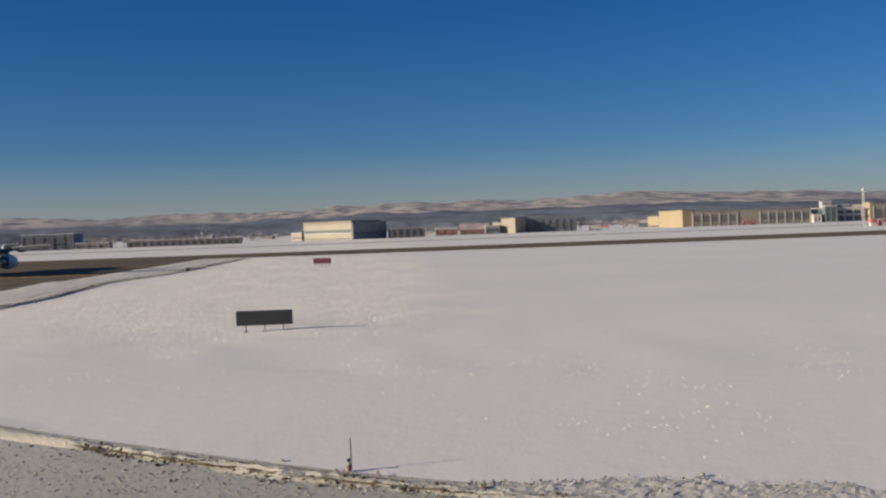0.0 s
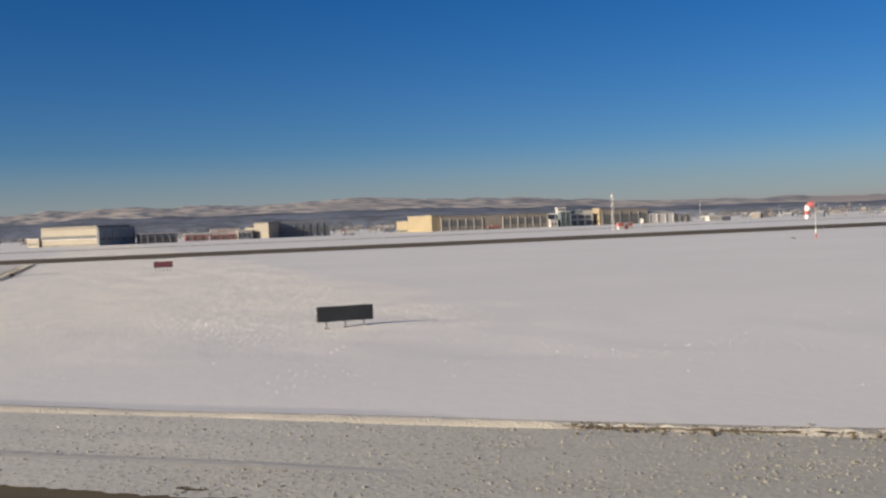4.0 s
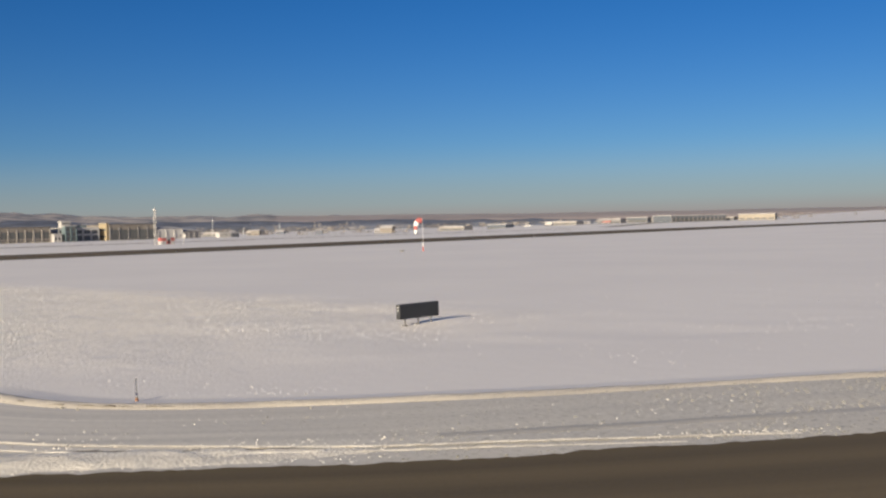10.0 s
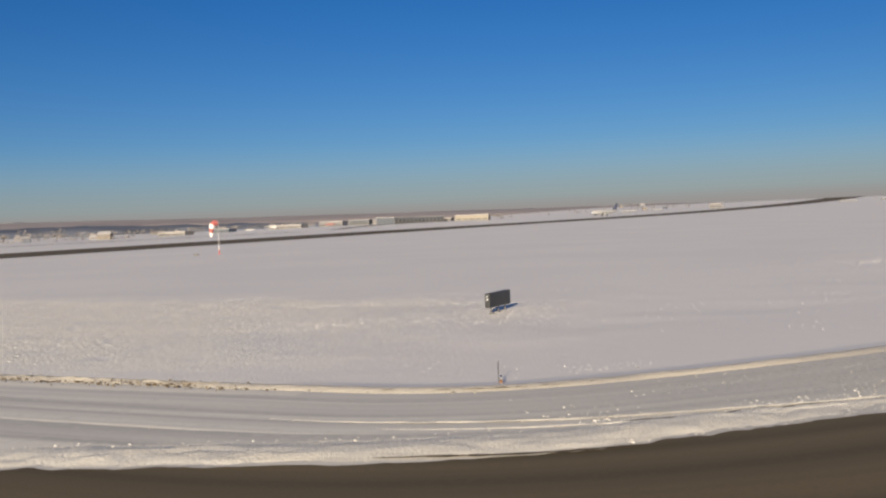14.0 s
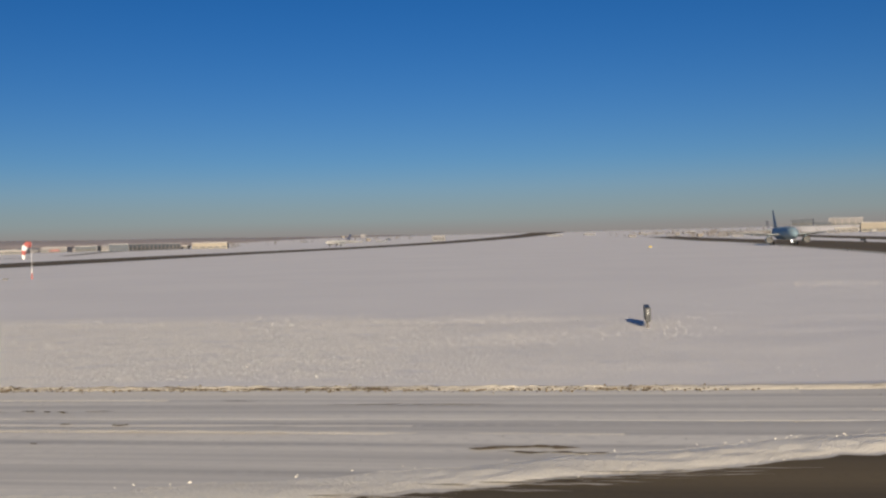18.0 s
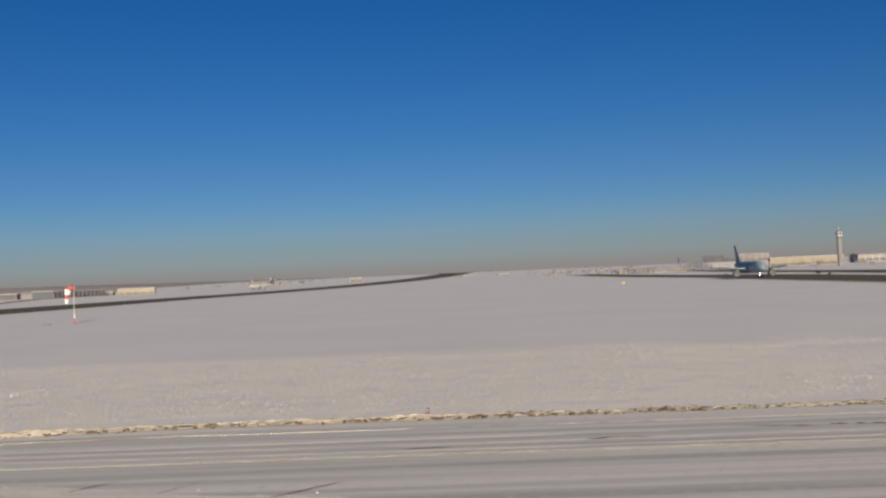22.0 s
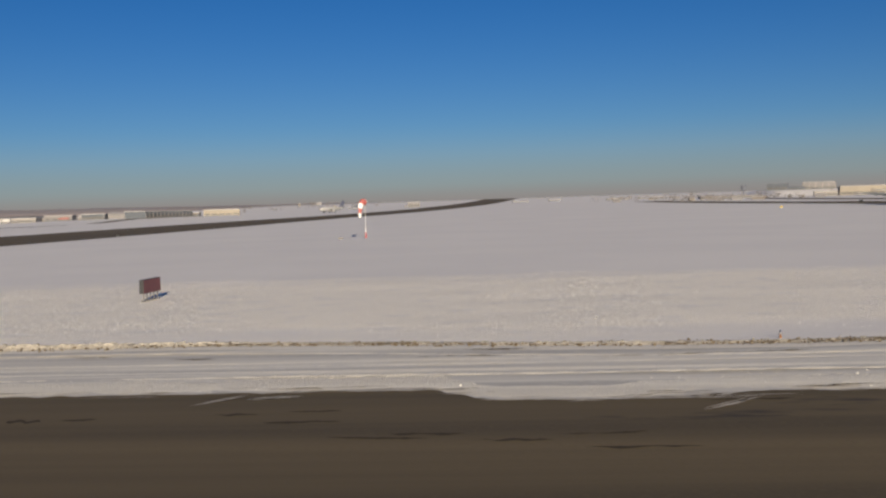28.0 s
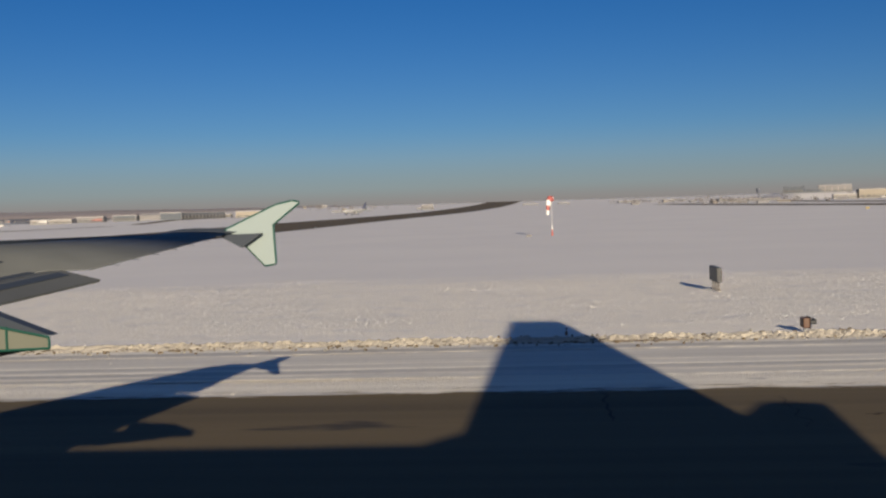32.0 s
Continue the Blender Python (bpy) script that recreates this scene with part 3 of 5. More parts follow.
rnd = random.Random(11)
lumps, dirty, clumps_of_soil, crusts = [], [], [], []
while len(lumps) + len(dirty) < 72000:
    s, k = (rnd.uniform(-150, 66), rnd.random()) if rnd.random() < 0.75 else (rnd.uniform(2, 66), rnd.uniform(0.14, 0.46))
    corner = step(s, -14, 2)
    if k < (0.14 if s > -6 else 0.24):
        if corner > 0.5 and s < 27 and rnd.random() < 0.8:
            continue
        d, r = bank_off(s) + rnd.gauss(0.1, 0.26 + 0.2 * (1 - step(s, -96, -82))), rnd.uniform(0.015, 0.06) * (1.0 + 0.35 * (1 - step(s, -96, -86)))
        if rnd.random() < 0.3 and not -5 < s < 27:
            x, y = side(s, d + 0.15)
            clumps_of_soil.append((x, y, field_height(x, y) + 0.05, r * rnd.uniform(0.6, 1.1) * (1.5 if -58 < s < -28 else 1.0)))
            continue
    elif k < 0.46:
        d, r = rnd.uniform(0.5, asphalt_edge(s)), rnd.uniform(0.01, 0.026) * (1.5 if rnd.random() < 0.06 else 1.0)
        if s > 15 and rnd.random() < 0.5:
            r = 0.016 + 0.032 * rnd.random() ** 2.2
        if rnd.random() > 0.05 + 0.25 * step(s, 0, 16) + 0.7 * step(s, 18, 30):
            continue
    elif k < 0.60:
        d, r = asphalt_edge(s) - rnd.uniform(0.0, 2.4), rnd.uniform(0.012, 0.04)
        if s > 10:
            r *= 0.8
        if rnd.random() > 0.15 + 0.85 * corner * (1 - 0.6 * step(s, 8, 12)):
            continue
    else:
        d, r = -(1 + 32 * rnd.random() ** 0.7), rnd.uniform(0.008, 0.026) * (1.0 if rnd.random() < 0.975 else 1.35)
        x, y = side(s, d)
        if rnd.random() > 0.16 + 1.5 * noise.noise((x * 0.10, y * 0.22, 4)) + 0.5 * noise.noise((x * 0.6, y * 0.6, 9)) or (corner > 0.3 and rnd.random() < 0.8):
            continue
    x, y = side(s, d)
    (lumps if (d < -0.8 and r < 0.03) or (d > asphalt_edge(s) - 2.5 and s < 8) else dirty).append((x, y, field_height(x, y) + (0.02 if d > 0 else 0.0), r * rnd.uniform(0.6, 1.1)))
for i in range(700):
    x, y = rnd.gauss(122.5, 3.2), rnd.gauss(86, 3.0)
    lumps.append((x, y, field_height(x, y), rnd.uniform(0.010, 0.026)))
for i in range(5200):
    s = rnd.uniform(34, 66)
    d = rnd.uniform(grit_reach(s) - 0.25 * rnd.random() ** 2, 0.6)
    x, y = side(s, d)
    dirty.append((x, y, field_height(x, y) + 0.015, 0.012 + 0.035 * rnd.random() ** 2.5))
for i in range(900):
    s = rnd.uniform(1, 17)
    if i < 420:
        d, r = 4.4 + 0.139 * s - abs(rnd.gauss(0.1, 0.45)), 0.010 + 0.022 * rnd.random() ** 2
    elif i < 520:
        s = rnd.uniform(13.5, 17)
        d, r = rnd.gauss(6.32, 0.07), 0.010 + 0.014 * rnd.random()
    else:
        d, r = rnd.uniform(0.4, 5.6), 0.010 + 0.026 * rnd.random() ** 3
    x, y = side(s, d)
    (lumps if i < 520 or i % 3 else dirty).append((x, y, field_height(x, y) + 0.02, r))
# broken crust thrown up in short rows on the open field
for x0, y0, x1, y1, k, w in ((86.9, 58.4, 85.0, 60.9, 60, 0.5), (89.1, 54.1, 82.9, 58.1, 110, 0.8), (102.2, 41.2, 104.2, 43.6, 70, 0.7), (101.2, 45.0, 104.6, 49.6, 150, 0.8), (117.3, 51.9, 118.7, 53.2, 70, 0.5), (117.4, 54.4, 118.1, 57.1, 80, 0.6), (118.4, 57.0, 121.7, 57.8, 60, 0.7),
                             (120.8, 64.5, 124.8, 64.5, 90, 1.0), (121.5, 59.0, 125.6, 60.0, 60, 0.8), (73.4, 51.1, 75.2, 53.5, 50, 0.6), (109.0, 47.0, 112.0, 50.0, 50, 1.2), (96.0, 44.0, 100.0, 47.0, 70, 1.0), (104.5, 51.5, 107.5, 55.5, 60, 1.0), (127.0, 54.0, 129.5, 58.5, 120, 0.7), (110.9, 31.2, 111.5, 31.5, 40, 0.35), (109.4, 30.2, 110.8, 30.2, 40, 0.3)):
    for i in range(int(0.8 * k)):
        q = rnd.random()
        x, y = x0 + (x1 - x0) * q + rnd.gauss(0, w), y0 + (y1 - y0) * q + rnd.gauss(0, w)
        crusts.append((x, y, field_height(x, y) - 0.004, 0.006 + 0.017 * rnd.random() ** 3))
prints = bmesh.new()
for i in range(118):
    x, y = side(-52.5 + i * 0.128, 2.35 + 0.06 * noise.noise((i * 0.02, 0, 0)))
    w = 0.024 + 0.01 * noise.noise((i * 1.7, 3, 0))
    box(prints, x - w, x + w, y - 0.06, y + 0.06, 0.02, 0.046, bevel=0.0)
tagged(mesh_object("tyre_print", prints, crust), "row of snow blocks pressed by a lugged tyre", "tyre print", kind="stuff")
clods("snow_lumps", lumps, "loose lumps of hard snow strewn beside the taxiway", clod_snow, "snow lumps")
clods("crust_lumps", crusts, "flat bits of broken snow crust on the open field", crust_clod, "snow crust")
clods("dirty_lumps", dirty, "dirty lumps of ploughed snow on the shoulder and bank", dirty_clod, "snow lumps")
clods("soil_lumps", clumps_of_soil, "brown clods of frozen soil along the bank", soil_clod, "soil clods")


# ---- runway across the field ----
def runway_x(y):
    """The runway's near edge."""
    return -55.0 + 0.110 * (y - 100)


def strip(name, west, east, y0, y1, mat, label, cat, off=0.05, n=90):
    bm = bmesh.new()
    uv = bm.loops.layers.uv.new("UVMap")
    rows = []
    for y in even(y0, y1, n):
        rows.append([(bm.verts.new((x, y, height(x, y) + off)), (y, x - west(y))) for x in even(west(y), east(y), 4)])
    for a, b in zip(rows, rows[1:]):
        for i in range(4):
            four = (a[i], a[i + 1], b[i + 1], b[i])
            f = bm.faces.new([v for v, _ in four])
            for loop, (_, m) in zip(f.loops, four):
                loop[uv].uv = m
    bmesh.ops.recalc_face_normals(bm, faces=bm.faces)
    return tagged(mesh_object(name, bm, mat), label, cat, kind="structure")


strip("runway", lambda y: -98.5 + 0.0921 * (y - 100), runway_x, -300, 3400, asphalt, "cleared dark asphalt runway across the snow", "runway")
strip("far_taxiway", lambda y: -230 + 0.092 * y, lambda y: -221 + 0.092 * y, -200, 900, asphalt, "narrow dark cleared strip beyond the runway", "taxiway")
strip("apron", lambda y: 255 + 0.17 * (y - 500), lambda y: 281 + 0.17 * (y - 500), 330, 1100, asphalt, "dark cleared apron road before the terminal", "apron")

# ---- paint on the taxiway ----
yellow = material("yellow_paint", (0.50, 0.29, 0.04), 0.75, scale=7, amount=0.5)
black_paint = material("black_paint", (0.034, 0.029, 0.026), 0.8, scale=2, amount=0.2)
hold = thing("holding_position_marking", pose(10.86, 23.85, 0.026, rz=-4.67), "yellow solid and broken holding lines on black paint", "marking", kind="structure")
part("black_ground", boxed(-1.4, 1.45, -34.0, 0.25, 0, 0.004), black_paint, hold, "matt black painted ground")
for x in (0.15, 0.85):
    part("solid_line", boxed(x, x + 0.32, -34.0, 0.0, 0.006, 0.012), yellow, hold, "solid yellow line")
dash = None
for x in (-1.02, -0.43):
    for i in range(19):
        y0 = 0.45 - i * 1.8
        if dash is None:
            dash = part("dash", boxed(0, 0.29, -0.9, 0, 0.006, 0.012), yellow, hold, "short yellow dash")
            dash.location = (x, y0, 0)
        else:
            o = new("dash", dash.data)
            o.parent, o.location = hold, (x, y0, 0)

# ---- airfield signs ----
sign_black = material("sign_black", (0.022, 0.023, 0.026), 0.45, scale=6, amount=0.25)
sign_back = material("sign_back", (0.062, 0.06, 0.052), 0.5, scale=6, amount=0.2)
sign_red = material("sign_red", (0.13, 0.04, 0.045), 0.5, scale=5, amount=0.2)
sign_case = material("sign_case", (0.035, 0.035, 0.037), 0.5, scale=6, amount=0.2)
white_paint = material("white_paint", (0.78, 0.78, 0.76), 0.5, scale=5, amount=0.08)
leg_steel = material("weathered_steel", (0.16, 0.145, 0.13), 0.6, 0.2, scale=8, amount=0.2)
galvanised = material("galvanised_steel", (0.42, 0.43, 0.44), 0.45, 0.6, scale=8, amount=0.15)


def airfield_sign(m, length, z0, z1, front, legs, label, plates=True):
    """A lit taxiway sign: case with a face on each side, on breakaway legs."""
    sgn = thing("taxiway_sign", m, label, "sign")
    part("case", boxed(-0.12, 0.12, 0, length, z0, z1, bevel=0.012), sign_case, sgn, "dark grey metal case")
    part("front_panel", boxed(0.122, 0.13, 0.03, length - 0.03, z0 + 0.03, z1 - 0.03), front, sgn)
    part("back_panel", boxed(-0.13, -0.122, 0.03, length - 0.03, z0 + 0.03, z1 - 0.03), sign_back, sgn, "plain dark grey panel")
    for z in (z1 - 0.17, z1 - 0.31) if plates else ():
        part("end_plate", boxed(-0.03, 0.03, -0.008, -0.002, z, z + 0.07), white_paint, sgn, "small white plate on the end")
    for i in range(legs):
        y = length * (i + 0.5) / legs
        leg = part("leg", tube(bmesh.new(), (0, y, -0.1), (0, y, z0 + 0.01), 0.03), leg_steel, sgn, "grey tubular leg")
        part("foot_plate", boxed(-0.1, 0.1, y - 0.1, y + 0.1, -0.02, 0.03), leg_steel, leg)
    return sgn


airfield_sign(pose(102.02, 46.12, 0, rz=-5.2), 2.6, 0.31, 0.99, sign_black, 3, "long black airfield sign on short legs in snow")
airfield_sign(pose(12.95, 51.00, 0, rz=-6), 2.35, 0.42, 1.16, sign_red, 5, "dark red airfield sign on five grey legs", False)

for x, y, rz, ln in ((214.8, 356.8, -62, 2.4), (190.2, 249.3, -62, 2.3), (196.1, 405.7, -65, 2.2), (201.7, 314.1, -60, 1.0)):
    airfield_sign(pose(x, y, height(x, y) + 0.1, rz=rz), ln, 0.3, 1.0, sign_black, 2 if ln < 2 else 3, "dark airfield sign far beyond the taxiway", False)

# ---- runway guard light ----
orange = material("orange_enamel", (0.11, 0.05, 0.026), 0.5, scale=6, amount=0.2)
glass_amber = material("amber_lens", (0.5, 0.2, 0.02), 0.15, scale=9, amount=0.1)
guard = thing("runway_guard_light", pose(11.16, 34.40, -0.16, rz=-5), "weathered orange-brown runway guard light with black visors on the bank", "guard light")
part("post", tube(bmesh.new(), (0, 0, -0.1), (0, 0, 0.3), 0.05), galvanised, guard)
part("housing", boxed(-0.10, 0.12, -0.24, 0.24, 0.30, 0.64, bevel=0.03), orange, guard, "weathered orange-brown housing")
part("face_board", boxed(0.12, 0.15, -0.27, 0.27, 0.27, 0.68, bevel=0.01), sign_black, guard, "matt black face board")
for y in (-0.13, 0.13):
    lamp = part("lamp_lens", tube(bmesh.new(), (0.15, y, 0.48), (0.17, y, 0.48), 0.08), glass_amber, guard, "amber lens")
    b = bmesh.new()
    n_ = 12
    rings = [[(x, y + r * math.cos(a), 0.48 + r * math.sin(a)) for a in even(-0.5, math.pi + 0.5, n_)] for x, r in ((0.15, 0.10), (0.34, 0.12), (0.34, 0.108), (0.15, 0.09))]
    part("visor", loft(b, rings, close=False, caps=False), sign_black, lamp, "black tunnel visor")

# ---- edge markers ----
marker_blue = material("marker_lens", (0.015, 0.025, 0.08), 0.2, scale=9, amount=0.1)
rust = material("rusty_base", (0.22, 0.11, 0.06), 0.8, scale=12, amount=0.3)


def edge_marker(x, y, tall, group="taxiway edge markers"):
    e = thing("edge_marker", pose(x, y, field_height(x, y)), "low taxiway edge light with a thin marker rod", "edge light", group)
    part("base", tube(bmesh.new(), (0, 0, -0.1), (0, 0, 0.12), 0.055, 0.04), rust, e, "rust-brown base")
    part("stem", tube(bmesh.new(), (0, 0, 0.12), (0, 0, 0.18), 0.025), galvanised, e)
    part("lens", tube(bmesh.new(), (0, 0, 0.18), (0, 0, 0.24), 0.034, 0.028), marker_blue, e, "dark blue glass lens")
    if tall:
        part("rod", tube(bmesh.new(), (-0.08, 0.05, -0.1), (-0.08, 0.05, 0.62), 0.013), sign_case, e, "thin dark marker rod")
    return e


for x, y, tall in ((131.12, 49.9, True), (108.35, 27.4, True), (39.52, 29.92, False), (70.70, 29.50, False), (3.20, 35.50, False)):
    edge_marker(x, y, tall)

# ---- windsock ----
sock_red = material("sock_red", (0.40, 0.11, 0.10), 0.8, scale=5, amount=0.15)
sock_white = material("sock_white", (0.8, 0.78, 0.75), 0.8, scale=5, amount=0.08)
WX, WY = 16.85, 156.80
pole_grey = material("pale_pole_paint", (0.55, 0.53, 0.51), 0.5, scale=5, amount=0.1)
ws = thing("windsock", pose(WX, WY, height(WX, WY), rz=62), "red and white windsock hanging from a white pole", "windsock")
part("footing", tube(bmesh.new(), (0, 0, -0.2), (0, 0, 0.9), 0.18, 0.09, 8), sock_red, ws, "red painted tapered footing")
part("lower_pole", tube(bmesh.new(), (0, 0, 0.9), (0, 0, 1.5), 0.08), white_paint, ws)
part("pole", tube(bmesh.new(), (0, 0, 1.5), (0, 0, 6.0), 0.04, 0.03), pole_grey, ws, "slim pale pole")
part("swivel_arm", tube(bmesh.new(), (0, 0, 5.75), (-0.25, 0, 5.75), 0.04), galvanised, ws)
hoop = bmesh.new()
for i in range(16):
    a0, a1 = 2 * math.pi * i / 16, 2 * math.pi * (i + 1) / 16
    tube(hoop, (-0.25, 0.52 * math.cos(a0), 5.6 + 0.52 * math.sin(a0)), (-0.25, 0.52 * math.cos(a1), 5.6 + 0.52 * math.sin(a1)), 0.03, sides=6)
part("hoop", hoop, galvanised, ws)
spine = [Vector(p) for p in ((-0.25, 0, 5.6), (-0.7, 0, 5.6), (-1.12, 0.03, 5.25), (-1.3, 0.06, 4.6), (-1.38, 0.08, 3.9), (-1.4, 0.1, 3.2))]
radii = [0.52, 0.54, 0.52, 0.42, 0.3, 0.2]
for i in range(5):
    rings = []
    for k in (i, i + 1):
        t = (spine[min(k + 1, 5)] - spine[max(k - 1, 0)]).normalized()
        q = t.to_track_quat("Z", "Y")
        rings.append([spine[k] + q @ Vector((radii[k] * (1 - 0.12 * k) * math.cos(a), radii[k] * math.sin(a), 0)) for a in even(0, 2 * math.pi, 14)[:-1]])
    part("sock_band", loft(bmesh.new(), rings, caps=False), sock_white if i in (2, 4) else sock_red, ws, "white cloth band" if i in (2, 4) else "red cloth band", smooth=True)

# ---- small field equipment ----
def light_unit(x, y, mat, label, hgt=0.5):
    e = thing("field_light", pose(x, y, height(x, y)), label, "field light", "runway lights")
    part("stake", tube(bmesh.new(), (0, 0, -0.1), (0, 0, hgt * 0.7), 0.04), galvanised, e)
    part("head", boxed(-0.25, 0.25, -0.2, 0.2, hgt * 0.6, hgt * 1.2, bevel=0.04), mat, e)


for i in range(16):
    y = 90 + i * 62
    light_unit(runway_x(y) + 2.2, y, sign_case, "dark runway edge light standing in snow")
for i in range(9):
    y = 190 + i * 85
    p, _ = along(120 + i * 84)
    light_unit(p.x - 2.5, p.y, sign_case, "dark taxiway light standing in snow")
box_ = thing("equipment_cabinet", pose(13.10, 155.30, height(13, 155)), "small dark cabinet lying low in the snow", "cabinet")
part("body", boxed(-0.4, 0.4, -0.2, 0.2, -0.05, 0.2, bevel=0.03), leg_steel, box_)
yl = material("yellow_enamel", (0.46, 0.33, 0.06), 0.5, scale=6, amount=0.1)
ysign = thing("marker_board", pose(139.3, 329, height(139, 329), rz=15), "small bright yellow marker board beside the taxiway", "marker board")
part("board", boxed(-0.6, 0.6, -0.08, 0.08, 0.3, 0.75, bevel=0.02), yl, ysign)
for x in (-0.4, 0.4):
    part("leg", tube(bmesh.new(), (x, 0, -0.1), (x, 0, 0.38), 0.04), galvanised, ysign)

# ---- buildings beyond the runway ----
yellow_wall = material("yellow_cladding", (0.33, 0.265, 0.165), 0.7, scale=0.6, amount=0.08)
cream_wall = material("cream_cladding", (0.29, 0.255, 0.205), 0.7, scale=0.6, amount=0.08)
grey_wall = material("grey_concrete", (0.34, 0.31, 0.28), 0.8, scale=0.5, amount=0.12)
pale_wall = material("pale_cladding", (0.28, 0.26, 0.24), 0.7, scale=0.4, amount=0.1)
dark_wall = material("dark_cladding", (0.12, 0.13, 0.16), 0.7, scale=0.4, amount=0.15)
# blue-grey and red are shifted in colour to imitate distance haze
blue_wall = material("blue_grey_cladding", (0.10, 0.115, 0.138), 0.7, scale=0.4, amount=0.12)
red_wall = material("red_cladding", (0.27, 0.13, 0.115), 0.7, scale=0.4, amount=0.15)
teal_wall = material("teal_cladding", (0.13, 0.17, 0.18), 0.6, scale=0.4, amount=0.12)
bay_wall = material("brown_bay_panel", (0.21, 0.185, 0.16), 0.8, scale=0.5, amount=0.15)
# pale grey cladding with distance haze put into its colour
hazy_wall = material("hazed_cladding", (0.21, 0.20, 0.20), 0.8, scale=0.3, amount=0.12)
aged_white = material("aged_white_cladding", (0.46, 0.44, 0.42), 0.7, scale=0.5, amount=0.1)
roof_snow = material("snowy_roof", (0.42, 0.40, 0.39), 0.7, scale=0.2, amount=0.08)
roof_pink = material("snow_on_red_tiles", (0.40, 0.33, 0.31), 0.8, scale=0.35, amount=0.3)
roof_brown = material("brown_roof_edge", (0.17, 0.15, 0.13), 0.8, scale=0.3, amount=0.15)
# depot wing's colour holds the shade on its face and the haze
shade_wall = material("hazed_shade_cladding", (0.15, 0.175, 0.205), 0.7, scale=0.4, amount=0.12)
roof_dark = material("dark_roof", (0.10, 0.10, 0.11), 0.8, scale=0.3, amount=0.2)
# slate and glazing are lightened to stand in for haze on far buildings
slate_wall = material("slate_cladding", (0.088, 0.100, 0.118), 0.7, scale=0.4, amount=0.12)
window_dark = material("dark_glazing", (0.095, 0.096, 0.096), 0.6, scale=0.5, amount=0.2)


def building(name, m, label, L, D, H, wall, roof=None, bays=0, strips=(), post=None, panel=None, pitch=0.0, spans=None, cat="building"):
    """A block L along its front (local x), D deep (local y, away), H high; the front has bays with posts, panels and window strips."""
    b = thing(name, m, label, cat)
    part("wall", boxed(0, L, 0, D, -1.5, H, bevel=0.08), wall, b)
    rf = bmesh.new()
    if pitch:
        v = [rf.verts.new(p) for p in ((-0.4, -0.4, H), (L + 0.4, -0.4, H), (L + 0.4, D + 0.4, H), (-0.4, D + 0.4, H), (-0.4, D / 2, H + pitch), (L + 0.4, D / 2, H + pitch))]
        for f in ((0, 1, 5, 4), (2, 3, 4, 5), (0, 4, 3), (1, 2, 5), (0, 3, 2, 1)):
            rf.faces.new([v[i] for i in f])
    else:
        box(rf, -0.25, L + 0.25, -0.25, D + 0.25, H, H + 0.45, bevel=0.06)
    part("roof", rf, roof or roof_snow, b)
    for s0, s1, n in spans or ([(0, L, bays)] if bays else []):
        w = (s1 - s0) / n
        for i in range(n + 1):
            x = min(max(s0 + i * w, 0.35), L - 0.35)
            part("pilaster", boxed(x - 0.35, x + 0.35, -0.45, 0, -1, H * 0.84), post or pale_wall, b)
        for i in range(n):
            x0, x1 = s0 + i * w + 0.5, s0 + (i + 1) * w - 0.5
            if panel:
                part("bay_panel", boxed(x0, x1, -0.15, 0, 0, H * 0.8), panel, b)
            for z0, z1 in strips:
                win = part("window", boxed(x0 + 0.1, x1 - 0.1, -0.22, -0.1, H * z0, H * z1), window_dark, b, "dark glazed strip")
                part("sill", boxed(x0, x1, -0.35, -0.1, H * z0 - 0.2, H * z0), post or pale_wall, win)
    if strips and not bays and not spans:
        for z0, z1 in strips:
            part("window", boxed(0.6, L - 0.6, -0.12, 0.0, H * z0, H * z1), window_dark, b, "long dark glazed strip")
    return b


def on(x, y, rz, dz=0.0):
    return pose(x, y, height(x, y) + dz, rz=rz)


# the long depot: its front looks east, its end wall south
building("depot", on(-398.7, 269.6, 83), "long grey depot with two runs of bays and dark windows", 67.4, 40, 8.4, bay_wall, roof_brown, 0, ((0.10, 0.16), (0.26, 0.72)), grey_wall, bay_wall, spans=((0.3, 25.5, 5), (38.5, 67.1, 6)))
building("depot_end_block", on(-432.3, 262.3, 3), "bright yellow end block of a long depot", 33, 7.5, 9.2, yellow_wall, cream_wall)
building("annex", on(-449.5, 261.4, 3), "low yellow annex beside the depot", 17, 7, 6.4, yellow_wall, cream_wall, 0, ((0.05, 0.2),))
building("gatehouse", on(-387.4, 336.4, 83), "small white gatehouse with square openings", 4.6, 5, 4.4, aged_white, roof_snow, 2, ((0.25, 0.6),), aged_white)
building("office_block", on(-391.4, 341.6, 83), "pale office block with two dark bands of glazing", 25, 22, 7.6, aged_white, aged_white, 5, ((0.06, 0.44), (0.58, 0.86)), aged_white)
building("glazed_tower", on(-386.6, 343.0, 83), "narrow teal glazed tower before an office block", 7, 6, 8.8, teal_wall, aged_white, 2, ((0.06, 0.3), (0.38, 0.6), (0.68, 0.94)), teal_wall)
building("rooftop_cabin", on(-390.0, 343.0, 83, 9.25), "white cabin on the roof of a glazed tower", 5.6, 3.6, 2.1, aged_white, aged_white, 0, ((0.35, 0.7),))
building("roof_duct", on(-391.0, 350.5, 83, 8.05), "long low duct on the office roof", 9, 3, 1.3, teal_wall, roof_snow)
building("stair_tower", on(-393.4, 369.8, 3), "narrow yellow stair tower", 7, 1.8, 10.0, yellow_wall, cream_wall, 0, ((0.2, 0.3), (0.6, 0.7)))
building("workshop", on(-386.2, 371.9, 83), "dark workshop with open bays", 31, 28, 9.2, bay_wall, roof_brown, 5, ((0.04, 0.68),), hazy_wall)
